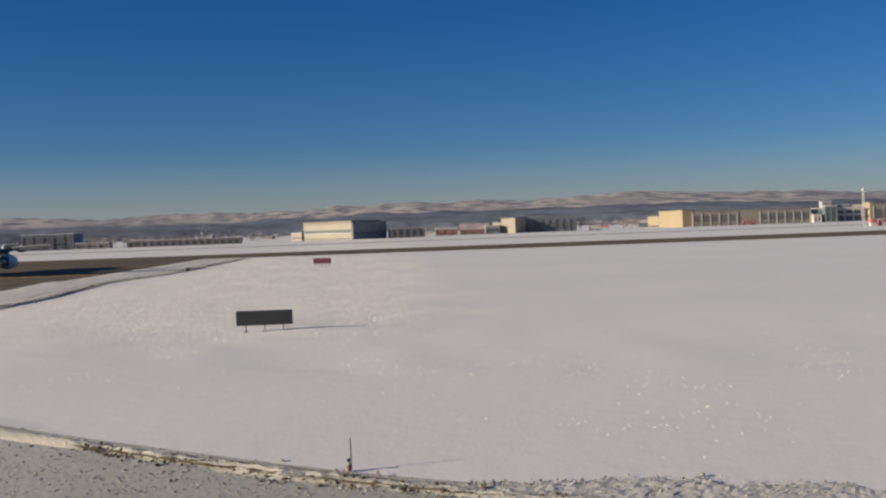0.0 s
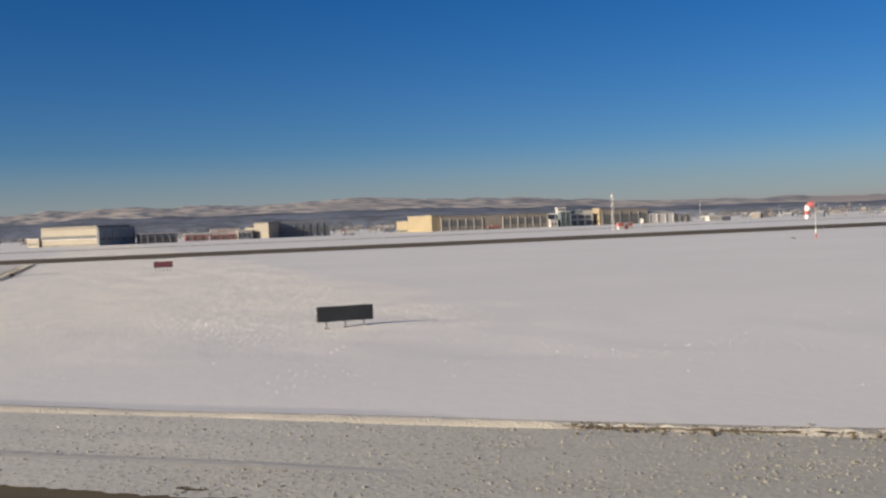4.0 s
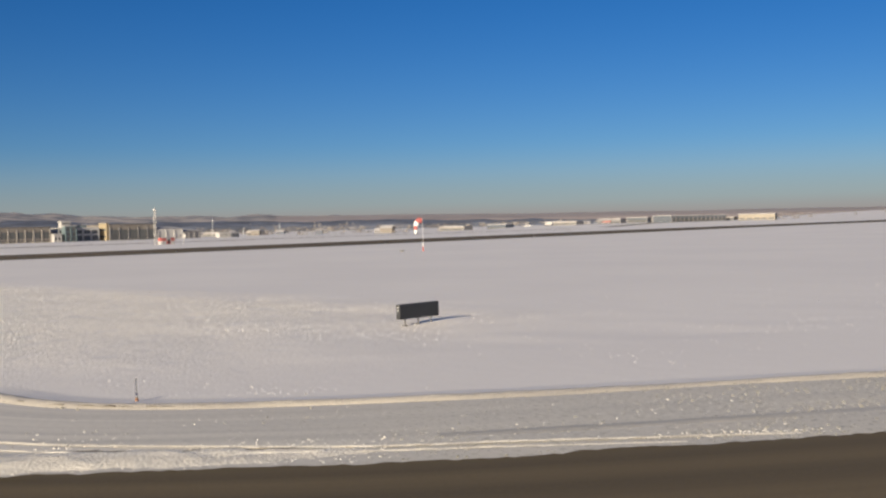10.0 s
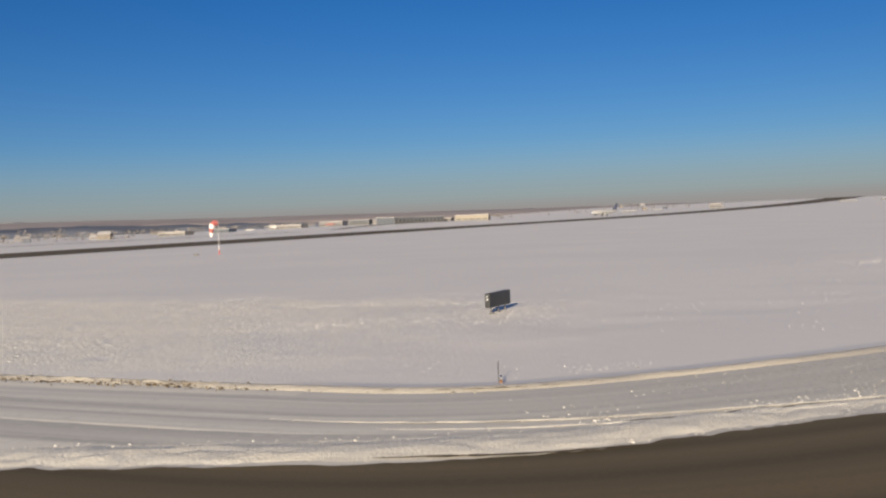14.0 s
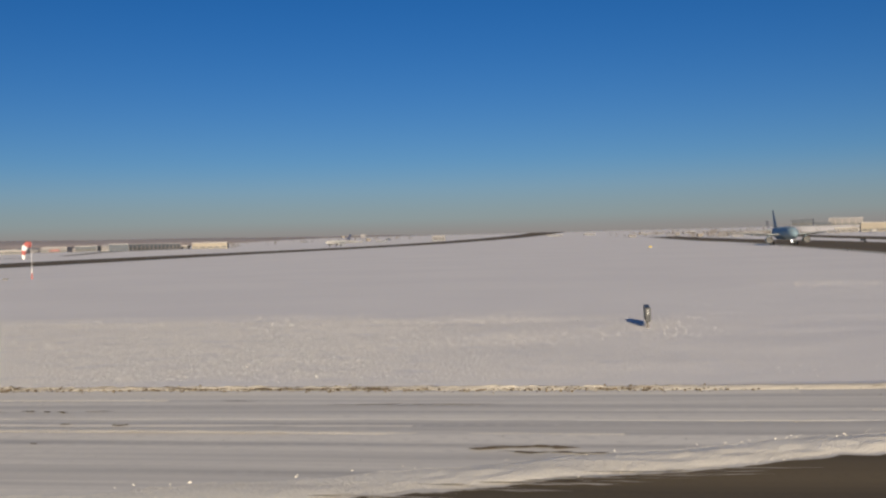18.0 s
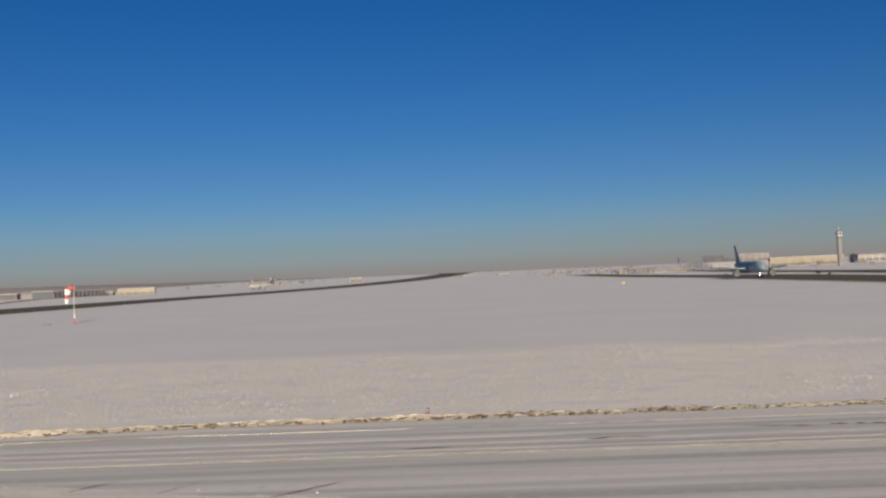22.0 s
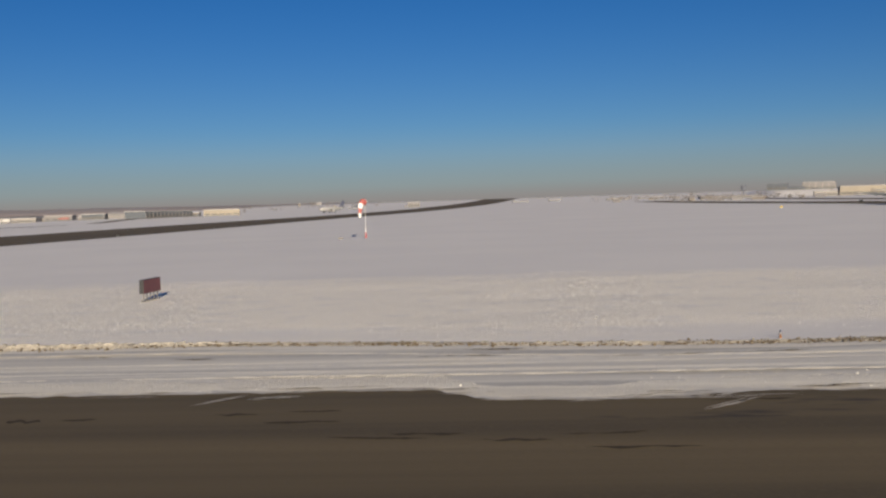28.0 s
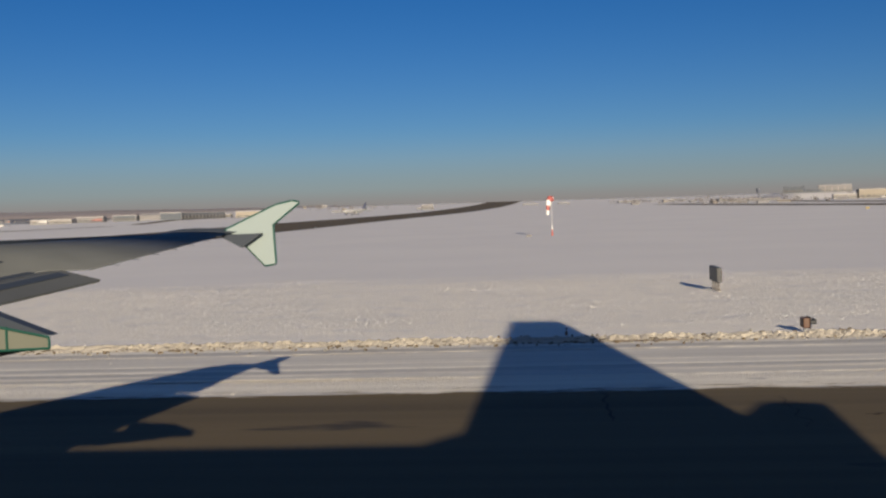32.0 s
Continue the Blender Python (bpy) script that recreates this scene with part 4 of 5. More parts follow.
building("hangar", on(-382.3, 403.4, 83), "pale hangar under a low snowy roof", 17.5, 30, 6.4, aged_white, roof_snow, 3, (), aged_white, pitch=1.4)
building("side_hangar", on(-380.2, 421.2, 83), "lower grey hangar under a sloping snowy roof", 12.5, 24, 4.6, hazy_wall, roof_snow, 3, (), hazy_wall, pitch=1.2)
building("site_cabin", on(-349.4, 423.6, 83), "white site cabin with dark windows", 8.5, 4, 2.9, aged_white, roof_snow, 5, ((0.4, 0.75),), aged_white)
building("dark_cabin", on(-348.3, 432.4, 83), "low dark cabin beside a white one", 5.5, 5, 2.5, dark_wall, roof_snow, 2, ((0.3, 0.7),), dark_wall)
building("red_shed", on(-416.1, 125.5, 83), "low red shed with a snowy roof", 12.5, 14, 3.2, red_wall, roof_snow, 3, ((0.15, 0.5),), red_wall, pitch=1.3)
building("pavilion", on(-414.5, 139.6, 83), "red pavilion under a pale pitched roof", 15.5, 12, 2.8, red_wall, roof_pink, 3, ((0.2, 0.6),), red_wall, pitch=3.3)
building("sheds", on(-409.0, 152.8, 83), "cluster of low grey sheds with snow on top", 8, 8, 4.4, grey_wall, roof_snow, 3, ((0.3, 0.6),), dark_wall)
building("lean_to", on(-416.5, 158.4, 40), "lower beige part of a blank block", 6, 10, 6.2, cream_wall, roof_dark, 0, ((0.05, 0.3),))
building("beige_block", on(-411.8, 162.3, 40), "tall beige block with a blank sunlit wall", 10, 12, 8.4, cream_wall, roof_dark)
building("flat_block", on(-410.6, 173.4, 83), "long dark flat-roofed block", 31.5, 16, 8.0, dark_wall, hazy_wall, 8, ((0.3, 0.66),), slate_wall)
# the broad dark strip colours in the shade of the recessed window band
cream = building("cream_depot", on(-392, 52, 36), "cream two-storey depot with its window recess's shade as a dark band", 40, 20, 9.0, cream_wall, bay_wall, 0, ((0.38, 0.56), (0.02, 0.08)))
part("ledge", boxed(-0.2, 40.2, -0.5, 0, 3.1, 3.5, bevel=0.05), aged_white, cream, "pale ledge below the windows")
part("parapet", boxed(0, 40, -0.3, 0, 8.1, 8.6, bevel=0.05), bay_wall, cream, "brown line under the roof")
building("cream_annex", on(-398.5, 45.5, 36), "low cream annex of a depot", 9, 14, 3.9, cream_wall, roof_snow, 0, ((0.3, 0.5),))
building("depot_wing", on(-359, 76, 118), "blue-grey wing of a depot in shade", 20, 30, 8.2, shade_wall, shade_wall, 5, ((0.3, 0.42),), shade_wall)
building("store", on(-362, 95.5, 92), "low dark store under a snowy roof", 17.5, 12, 4.4, dark_wall, roof_pink, 5, ((0.3, 0.6),), bay_wall)
building("terrace", on(-360, -33, 90), "low terrace of pale posts and dark gaps", 54, 10, 2.9, bay_wall, roof_snow, 16, ((0.1, 0.6),), hazy_wall)
building("canopy_hall", on(-360, -82, 90), "dark open hall under a broad white roof", 24, 22, 7.4, dark_wall, aged_white, 5, ((0.1, 0.85),), dark_wall)
building("white_store", on(-358, -57, 90), "small white store beside a dark hall", 16, 8, 2.6, pale_wall, roof_snow, 3, ((0.3, 0.6),), pale_wall)
# hangars to the north-west
building("bay_hangar", on(-169, 677, 72), "long dark hangar with pale posts and a snowy roof", 58, 14, 4.3, blue_wall, roof_snow, 13, ((0.05, 0.6),), hazy_wall)
building("end_block", on(-182.6, 676.5, 3), "plain blue-grey block at the end of a hangar", 13, 5, 4.6, slate_wall, roof_snow)
building("pale_hall", on(-262, 742, 3), "pale hall with a low snowy roof", 20, 10, 3.6, hazy_wall, roof_snow, 4, ((0.1, 0.45),), hazy_wall)
building("grey_hall", on(-233, 736, 3), "grey hall with one wide dark door", 17, 10, 3.9, slate_wall, roof_snow, 1, ((0.05, 0.62),), hazy_wall)
building("white_hall", on(-216, 744, 3), "pale hall under a pitched snowy roof", 17, 14, 3.9, hazy_wall, roof_snow, 0, (), hazy_wall, pitch=1.4)
building("long_shed", on(-146, 744, 10), "long pale shed under a thick snowy roof", 26, 10, 4.2, cream_wall, roof_snow, 5, ((0.1, 0.35),), cream_wall)
building("low_shed", on(-163, 742, 5), "low dark shed between two halls", 14, 8, 2.4, bay_wall, roof_snow, 3, ((0.2, 0.6),), dark_wall)
for x, y, L, H, lab, w in ((-150, 1480, 34, 5, "low pale shed far across the field", hazy_wall), (-110, 1500, 26, 4, "low dark shed far across the field", dark_wall), (-26, 1500, 30, 6.5, "pale hall far across the field", hazy_wall),
                           (-330, 620, 22, 4.2, "low white shed near the field's edge", pale_wall), (-300, 640, 16, 5.0, "grey-blue shed near the field's edge", blue_wall), (-262, 660, 26, 3.4, "low snowy shed near the field's edge", pale_wall),
                           (150, 1720, 40, 5, "long low pale shed on the skyline", hazy_wall), (215, 1760, 30, 6, "pale shed on the skyline", hazy_wall), (290, 1600, 36, 6, "pale hall on the skyline", hazy_wall), (352, 1560, 26, 8, "pale hall with a lifted roof", hazy_wall), (-18, 1400, 17, 9.5, "square pale hall beyond the runway", hazy_wall), (-480, 520, 18, 4, "low shed under deep snow", pale_wall), (-520, 600, 14, 5, "grey shed under snow", grey_wall)):
    building("far_shed", on(x, y, 3), lab, L * (0.65 if y > 1400 else 1), 12, H * (0.32 if y > 1400 else 0.7), w, roof_snow, max(2, int(L / 12)), ((0.15, 0.5),), w)
# terminal side to the north-east
tagged(mesh_object("snow_rise", grid_mesh(even(405, 620, 43), even(1120, 1360, 24), lambda x, y: height(x, y) - 0.6 + 8.2 * step(y, 1150, 1225) * (1 - step(y, 1290, 1350)) * step(x, 412, 428) * (1 - step(x, 540, 610))), snow, smooth=True), "low snowy rise under far hangars", "snow rise", kind="structure")
building("dark_hangar", on(430, 1255, -22, 7.4), "dark blue hangar on the terminal side", 25, 12, 8.0, slate_wall, dark_wall, 3, ((0.1, 0.5),), dark_wall)
building("dark_store", on(454, 1246, -20, 7.4), "lower dark store beside the hangar", 19, 12, 4.2, slate_wall, dark_wall, 3, ((0.1, 0.4),), dark_wall)
building("beige_hangar", on(473, 1250, -18, 7.4), "grey-beige hangar with a flat pale roof", 38, 14, 8.6, hazy_wall, roof_snow, 5, ((0.05, 0.3),), grey_wall)
building("terminal", on(465, 1112, -16.5), "long low beige terminal building", 77, 30, 9.6, cream_wall, roof_snow, 12, ((0.12, 0.3),), cream_wall)
building("terminal_annex", on(440, 1120, -16.5), "low pale annex before the terminal", 24, 20, 5.0, pale_wall, roof_snow, 4, ((0.2, 0.5),), pale_wall)
building("terminal_wing", on(612, 1220, -4), "white terminal wing with rounded roofs", 60, 30, 9.5, pale_wall, roof_snow, 7, ((0.2, 0.5),), aged_white, pitch=2.0)
building("cargo_shed", on(330, 1180, -4), "long low grey cargo shed", 70, 20, 3.2, hazy_wall, roof_dark, 10, ((0.1, 0.5),), hazy_wall)

# control tower
tw = thing("control_tower", on(432, 848, 0), "slim concrete control tower with a white glazed cab", "control tower")
part("shaft", tube(bmesh.new(), (0, 0, -2), (0, 0, 23.5), 2.15, 1.95, 12), hazy_wall, tw, "plain concrete shaft")
part("collar", tube(bmesh.new(), (0, 0, 23.5), (0, 0, 25.0), 1.95, 2.6, 12), hazy_wall, tw)
cab = part("cab", tube(bmesh.new(), (0, 0, 25.0), (0, 0, 28.6), 2.6, 2.9, 12), aged_white, tw, "white cab")
part("cab_window", tube(bmesh.new(), (0, 0, 26.4), (0, 0, 27.7), 2.78, 2.9, 12), window_dark, cab, "ring of dark glazing")
part("roof", tube(bmesh.new(), (0, 0, 28.6), (0, 0, 29.3), 2.95, 2.2, 12), roof_dark, tw)
part("aerial", tube(bmesh.new(), (0, 0, 29.2), (0, 0, 32.5), 0.15), galvanised, tw)

# water tower
wt = thing("water_tower", on(413, 1294, 0), "dark water tower on a slim stem", "water tower")
part("stem", tube(bmesh.new(), (0, 0, -2), (0, 0, 9), 1.2, 1.0, 12), dark_wall, wt)
part("tank", tube(bmesh.new(), (0, 0, 9), (0, 0, 15), 2.6, 3.2, 14), dark_wall, wt, "dark steel tank")

# lattice mast and radio shack
mast = thing("lattice_mast", on(-161, 233.2, 0), "slender white lattice mast with a lamp head", "mast")
for sx, sy in ((-0.35, -0.35), (0.35, -0.35), (0.35, 0.35), (-0.35, 0.35)):
    part("leg", tube(bmesh.new(), (sx, sy, -1), (sx * 0.6, sy * 0.6, 11.8), 0.07, 0.05, 6), aged_white, mast)
lat = bmesh.new()
for i in range(13):
    z = i * 0.9
    for a, b in (((-0.35, -0.35), (0.35, -0.35)), ((0.35, -0.35), (0.35, 0.35)), ((0.35, 0.35), (-0.35, 0.35)), ((-0.35, 0.35), (-0.35, -0.35))):
        tube(lat, (*a, z), (*b, z + 0.9), 0.04, sides=5)
part("bracing", lat, aged_white, mast, "thin diagonal bracing")
part("lamp_head", boxed(-0.6, 0.6, -0.35, 0.35, 11.8, 12.4, bevel=0.06), aged_white, mast)
part("tip", tube(bmesh.new(), (0, 0, 12.4), (0, 0, 13.3), 0.06), aged_white, mast)
for z in (3.4, 8.6):
    part("platform", boxed(-0.6, 0.6, -0.5, 0.5, z, z + 0.22, bevel=0.04), aged_white, mast, "small white platform")
shack = thing("radio_shack", on(-161, 236.0, 86), "small hut chequered in red and white", "hut")
for i in range(3):
    for j in range(2):
        part("panel", boxed(i * 1.75, i * 1.75 + 1.74, 0, 2.4, j * 1.15 - 0.2 * (j == 0), j * 1.15 + 1.14, bevel=0.02), sock_red if (i + j) % 2 else aged_white, shack, "red square panel" if (i + j) % 2 else "white square panel")
part("roof", boxed(-0.15, 5.4, -0.15, 2.55, 2.3, 2.45, bevel=0.03), roof_snow, shack)
part("door", boxed(2.3, 3.0, -0.05, -0.004, 0.0, 1.9), sign_case, shack)
dish = thing("dish_aerial", on(-160.5, 244.6, 60), "white dish aerial on a short post", "aerial")
part("post", tube(bmesh.new(), (0, 0, -0.5), (0, 0, 2.4), 0.1), aged_white, dish)
rings = [[(r * math.cos(a), -0.5 * (r / 1.0) ** 2, 2.8 + r * math.sin(a)) for a in even(0, 2 * math.pi, 18)[:-1]] for r in (0.05, 0.4, 0.7, 1.0)]
part("dish", loft(bmesh.new(), rings, caps=False), aged_white, dish, "shallow white dish", smooth=True)
for x, y, h in ((-332, 403.9, 11.5), (-347.4, 441.4, 6.0), (-397, 520, 8.5)):
    lp = thing("apron_lamp", on(x, y, 90), "tall grey apron lamp post", "lamp post", "apron lamps")
    part("pole", tube(bmesh.new(), (0, 0, -0.5), (0, 0, h), 0.16, 0.1, 8), galvanised, lp)
    part("arm", tube(bmesh.new(), (0, 0, h), (0.9, 0, h + 0.2), 0.07, 0.06, 6), galvanised, lp)
    part("lamp", boxed(0.7, 1.3, -0.2, 0.2, h + 0.1, h + 0.3, bevel=0.05), aged_white, lp)

# ---- service vehicles ----
tyre = material("tyre_rubber", (0.02, 0.02, 0.02), 0.9, scale=9, amount=0.2)


def truck(m, body, label, long=6.0, tall=2.6, cab_mat=None):
    t = thing("truck", m, label, "truck")
    part("chassis", boxed(0, long, -1.0, 1.0, 0.5, 0.8, bevel=0.04), sign_case, t)
    part("box", boxed(1.9, long, -1.15, 1.15, 0.8, tall, bevel=0.06), body, t)
    c = part("cab", boxed(0, 1.8, -1.05, 1.05, 0.8, 2.2, bevel=0.15), cab_mat or body, t)
    part("windscreen", boxed(-0.03, 0.1, -0.85, 0.85, 1.45, 2.0), window_dark, c)
    for s_ in (-1, 1):
        part("side_window", boxed(0.45, 1.4, s_ * 1.06 - 0.02, s_ * 1.06 + 0.02, 1.45, 2.0), window_dark, c)
        for x in (0.9, long - 1.2):
            w = part("wheel", tube(bmesh.new(), (x, s_ * 0.75, 0.45), (x, s_ * 1.1, 0.45), 0.45, sides=16), tyre, t)
            part("hub", tube(bmesh.new(), (x, s_ * 1.1, 0.45), (x, s_ * 1.13, 0.45), 0.22, sides=12), galvanised, w)


for x, y, rz, mat, lab, lg in ((-372, 201, 86, aged_white, "white box truck parked before low blocks", 6.5), (-374, 288, 86, red_wall, "dark red truck parked by the depot", 7.5),
                               (-250, 640, 10, aged_white, "white van on the far side of the runway", 6), (-300, 690, 5, aged_white, "white truck near the hangars", 8), (-236, 700, 15, red_wall, "red truck near the hangars", 7),
                               (430, 980, 40, aged_white, "white truck on the snowy apron", 9), (470, 1010, 30, aged_white, "white service truck on the apron", 9)):
    truck(on(x, y, rz), mat, lab, lg)

# ---- frosted bare trees by the west buildings ----
bark = material("frosted_bark", (0.20, 0.18, 0.17), 0.9, scale=3, amount=0.2)
twig = material("frosted_twigs", (0.34, 0.32, 0.31), 0.9, scale=2, amount=0.2)


def bare_tree(x, y, h, seed):
    r = random.Random(seed)
    t = thing("bare_tree", on(x, y, r.uniform(0, 360)), "bare frosted tree among the buildings", "tree", "bare trees")
    tr = bmesh.new()
    tube(tr, (0, 0, -0.5), (0.1, 0, h * 0.45), 0.2, 0.13, 7)
    tips = []
    for i in range(9):
        a, e = r.uniform(0, 6.28), r.uniform(0.5, 1.3)
        z0 = h * r.uniform(0.25, 0.45)
        p = Vector((0.1, 0, z0)) + Vector((math.cos(a) * math.cos(e), math.sin(a) * math.cos(e), math.sin(e))) * h * r.uniform(0.3, 0.52)
        tube(tr, (0.05, 0, z0), p, 0.08, 0.03, 5)
        tips.append((Vector((0.1, 0, z0)), p))
    part("trunk", tr, bark, t)
    cr = bmesh.new()
    for a, b in tips:
        for k in range(34):
            p = a.lerp(b, r.uniform(0.3, 1.1)) + Vector((r.gauss(0, 0.09), r.gauss(0, 0.09), r.gauss(0, 0.07))) * h
            q = Vector((r.uniform(-1, 1), r.uniform(-1, 1), r.uniform(0, 1))) * h * 0.07
            w = Vector((r.uniform(-1, 1), r.uniform(-1, 1), 0)) * 0.07
            cr.faces.new([cr.verts.new(c) for c in (p - w, p + w, p + q)])
    part("crown", cr, twig, t, "thin frosted twigs")


for i in range(34):
    bare_tree(-400 - 30 * rnd.random() + 8 * math.sin(i), (-110 + 11 * i if i < 12 else 207 + (i - 12) * 3.6 if i < 22 else -125 + 3 * i) + rnd.uniform(-2, 2), rnd.uniform(4.5, 8), i)

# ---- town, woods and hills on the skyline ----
# distance haze is painted into the hill, town and plain colours
hill_mat = snow_material("hazed_snowy_hills", (0.50, 0.44, 0.40), (0.15, 0.165, 0.195), 0, 0.008, 0.0, rough=0.9)
for nd in hill_mat.node_tree.nodes:
    if nd.type == "TEX_NOISE" and nd.inputs["Scale"].default_value == 0.05:
        nd.inputs["Scale"].default_value = 0.0030
    if nd.type == "TEX_NOISE":
        nd.inputs["Detail"].default_value = 1.6
    if nd.type == "MAPPING":
        nd.inputs["Scale"].default_value = (0.15, 0.38, 0.8)
town_mat = material("hazed_wooded_town", (0.115, 0.13, 0.17), 0.9, scale=0.03, amount=0.6, coarse=0.006)
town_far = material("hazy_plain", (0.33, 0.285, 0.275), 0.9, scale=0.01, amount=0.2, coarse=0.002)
HILLS = [(-60, 0.12), (-25, 0.2), (0, 0.3), (10, 0.42), (20, 0.5), (30, 0.58), (42, 0.74), (50, 0.86), (55, 0.95), (60, 1.25), (66, 1.5), (72, 1.62), (78, 1.5), (84, 1.56), (90, 1.36), (96, 1.2), (104, 1.3), (120, 1.35), (150, 0.9)]


def hill_top(az):
    for (a0, h0), (a1, h1) in zip(HILLS, HILLS[1:]):
        if a0 <= az <= a1:
            k = (az - a0) / (a1 - a0)
            k = k * k * (3 - 2 * k)
            return h0 + (h1 - h0) * k
    return 0.2


def ring_land(name, rows, az0, az1, mat, label, cat, n, fade=None):
    bm = bmesh.new()
    vs = []
    for r, frac, rough in rows:
        row = []
        for az in even(az0, az1, n):
            a = radians(az)
            up = hill_top(az) * frac * (step(az, *fade) if fade else 1.0)
            z = math.tan(radians(up)) * r + 4.5 + rough * r * 0.0014 * (noise.noise((az * 0.45, r * 0.0015, 1)) + 0.5 * noise.noise((az * 1.3, r * 0.003, 4)))
            row.append(bm.verts.new((100 - r * math.sin(a), 20 + r * math.cos(a), z if frac else -3)))
        vs.append(row)
    for a, b in zip(vs, vs[1:]):
        for i in range(n):
            bm.faces.new((a[i], b[i], b[i + 1], a[i + 1]))
    return tagged(mesh_object(name, bm, mat, smooth=True), label, cat, kind="structure")


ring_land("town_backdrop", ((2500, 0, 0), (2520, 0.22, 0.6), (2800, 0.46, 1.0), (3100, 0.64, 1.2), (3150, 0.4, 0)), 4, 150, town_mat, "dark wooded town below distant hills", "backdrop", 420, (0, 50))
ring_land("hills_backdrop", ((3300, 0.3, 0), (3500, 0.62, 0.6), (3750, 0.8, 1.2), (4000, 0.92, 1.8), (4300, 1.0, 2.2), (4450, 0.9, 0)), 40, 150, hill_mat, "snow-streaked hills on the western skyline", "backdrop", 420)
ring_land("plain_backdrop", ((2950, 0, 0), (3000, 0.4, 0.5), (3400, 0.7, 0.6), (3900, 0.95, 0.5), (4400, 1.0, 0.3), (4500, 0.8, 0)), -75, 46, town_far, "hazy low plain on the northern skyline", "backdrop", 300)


# ---- scattered far houses and woods before the hills ----
def far_scatter():
    r = random.Random(21)
    walls = [hazy_wall, dark_wall, bay_wall, roof_snow, red_wall]
    me_v, me_f, me_m = [], [], []
    wood_v, wood_f = [], []
    for i in range(480):
        east = i >= 420
        az = radians(r.uniform(-24, -6) if east else r.uniform(6, 104))
        d = r.uniform(880, 1700) if east else r.uniform(620, 2300)
        x, y = 100 - d * math.sin(az), 20 + d * math.cos(az)
        if (not east and x > runway_x(y) - 200) or (-480 < x < -330 and -90 < y < 450) or (-430 < x < -110 and 560 < y < 980):
            continue
        z = height(x, y) + (0.0 if east else 0.004 * max(0, d - 1200))
        if r.random() < 0.42:
            L, D, H, p = r.uniform(5, 12), r.uniform(5, 9), r.uniform(1.8, 3.6) * (0.7 if east else 1.0), r.uniform(0.4, 2.2) * (0.5 if east else 1.0)
            c, s_ = math.cos(az + r.uniform(-0.5, 0.5)), math.sin(az + r.uniform(-0.5, 0.5))
            o = len(me_v)
            for px, py, pz in ((0, 0, -2), (L, 0, -2), (L, D, -2), (0, D, -2), (0, 0, H), (L, 0, H), (L, D, H), (0, D, H), (0, D / 2, H + p), (L, D / 2, H + p)):
                me_v.append((x + px * c - py * s_, y + px * s_ + py * c, z + pz))
            w = (0, 2)[r.randrange(2)] if east else r.randrange(3) if r.random() < 0.97 else 4
            for f, m in (((0, 1, 5, 4), w), ((1, 2, 6, 9, 5), w), ((2, 3, 7, 6), w), ((3, 0, 4, 8, 7), w), ((4, 5, 9, 8), 3), ((6, 7, 8, 9), 3)):
                me_f.append([k + o for k in f])
                me_m.append(m)
        for _ in range(r.randrange(1, 5)):
            tx, ty, h, w = x + r.uniform(-45, 45), y + r.uniform(-45, 45), r.uniform(3, 8), r.uniform(2, 5)
            for k in range(26):
                q = Vector((tx + r.gauss(0, w * 0.5), ty + r.gauss(0, w * 0.5), z + h * r.uniform(0.1, 1.0)))
                o = len(wood_v)
                for a in range(3):
                    wood_v.append(q + Vector((r.uniform(-1, 1), r.uniform(-1, 1), r.uniform(-1, 1))) * w * 0.28)
                wood_f.append((o, o + 1, o + 2))
    me = bpy.data.meshes.new("far_houses")
    me.from_pydata(me_v, [], me_f)
    for m in walls:
        me.materials.append(m)
    me.polygons.foreach_set("material_index", me_m)
    tagged(new("far_houses", me), "scattered small houses with snowy roofs far off", "houses", kind="stuff")
    wo = bpy.data.meshes.new("far_woods")
    wo.from_pydata(wood_v, [], wood_f)
    wo.materials.append(bark)
    tagged(new("far_woods", wo), "clumps of bare grey trees far off", "trees", kind="stuff")


far_scatter()

# ---- airliners ----
def airliner_paint(tone):
    return dict(body=material(tone + "_fuselage", dict(pale=(0.52, 0.60, 0.64), blue=(0.20, 0.28, 0.33), white=(0.42, 0.41, 0.40))[tone], 0.45, scale=0.8, amount=0.05),
                fin=material(tone + "_tail_paint", dict(pale=(0.52, 0.60, 0.64), blue=(0.14, 0.17, 0.21), white=(0.08, 0.09, 0.14))[tone], 0.45, scale=0.8, amount=0.08),
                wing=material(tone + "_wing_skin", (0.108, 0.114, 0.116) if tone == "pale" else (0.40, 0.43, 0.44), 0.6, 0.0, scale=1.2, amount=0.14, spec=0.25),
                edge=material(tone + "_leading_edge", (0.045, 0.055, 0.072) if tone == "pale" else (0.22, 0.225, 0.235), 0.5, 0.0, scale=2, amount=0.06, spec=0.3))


fence_paint = material("pale_green_paint", (0.29, 0.345, 0.335), 0.35, scale=2, amount=0.04)
green_trim = material("green_trim", (0.012, 0.075, 0.055), 0.4, scale=3, amount=0.1)
panel_paint = material("dull_cream_paint", (0.15, 0.155, 0.12), 0.6, scale=2, amount=0.12)
chrome = material("bright_metal", (0.7, 0.7, 0.7), 0.2, 0.9, scale=3, amount=0.05)


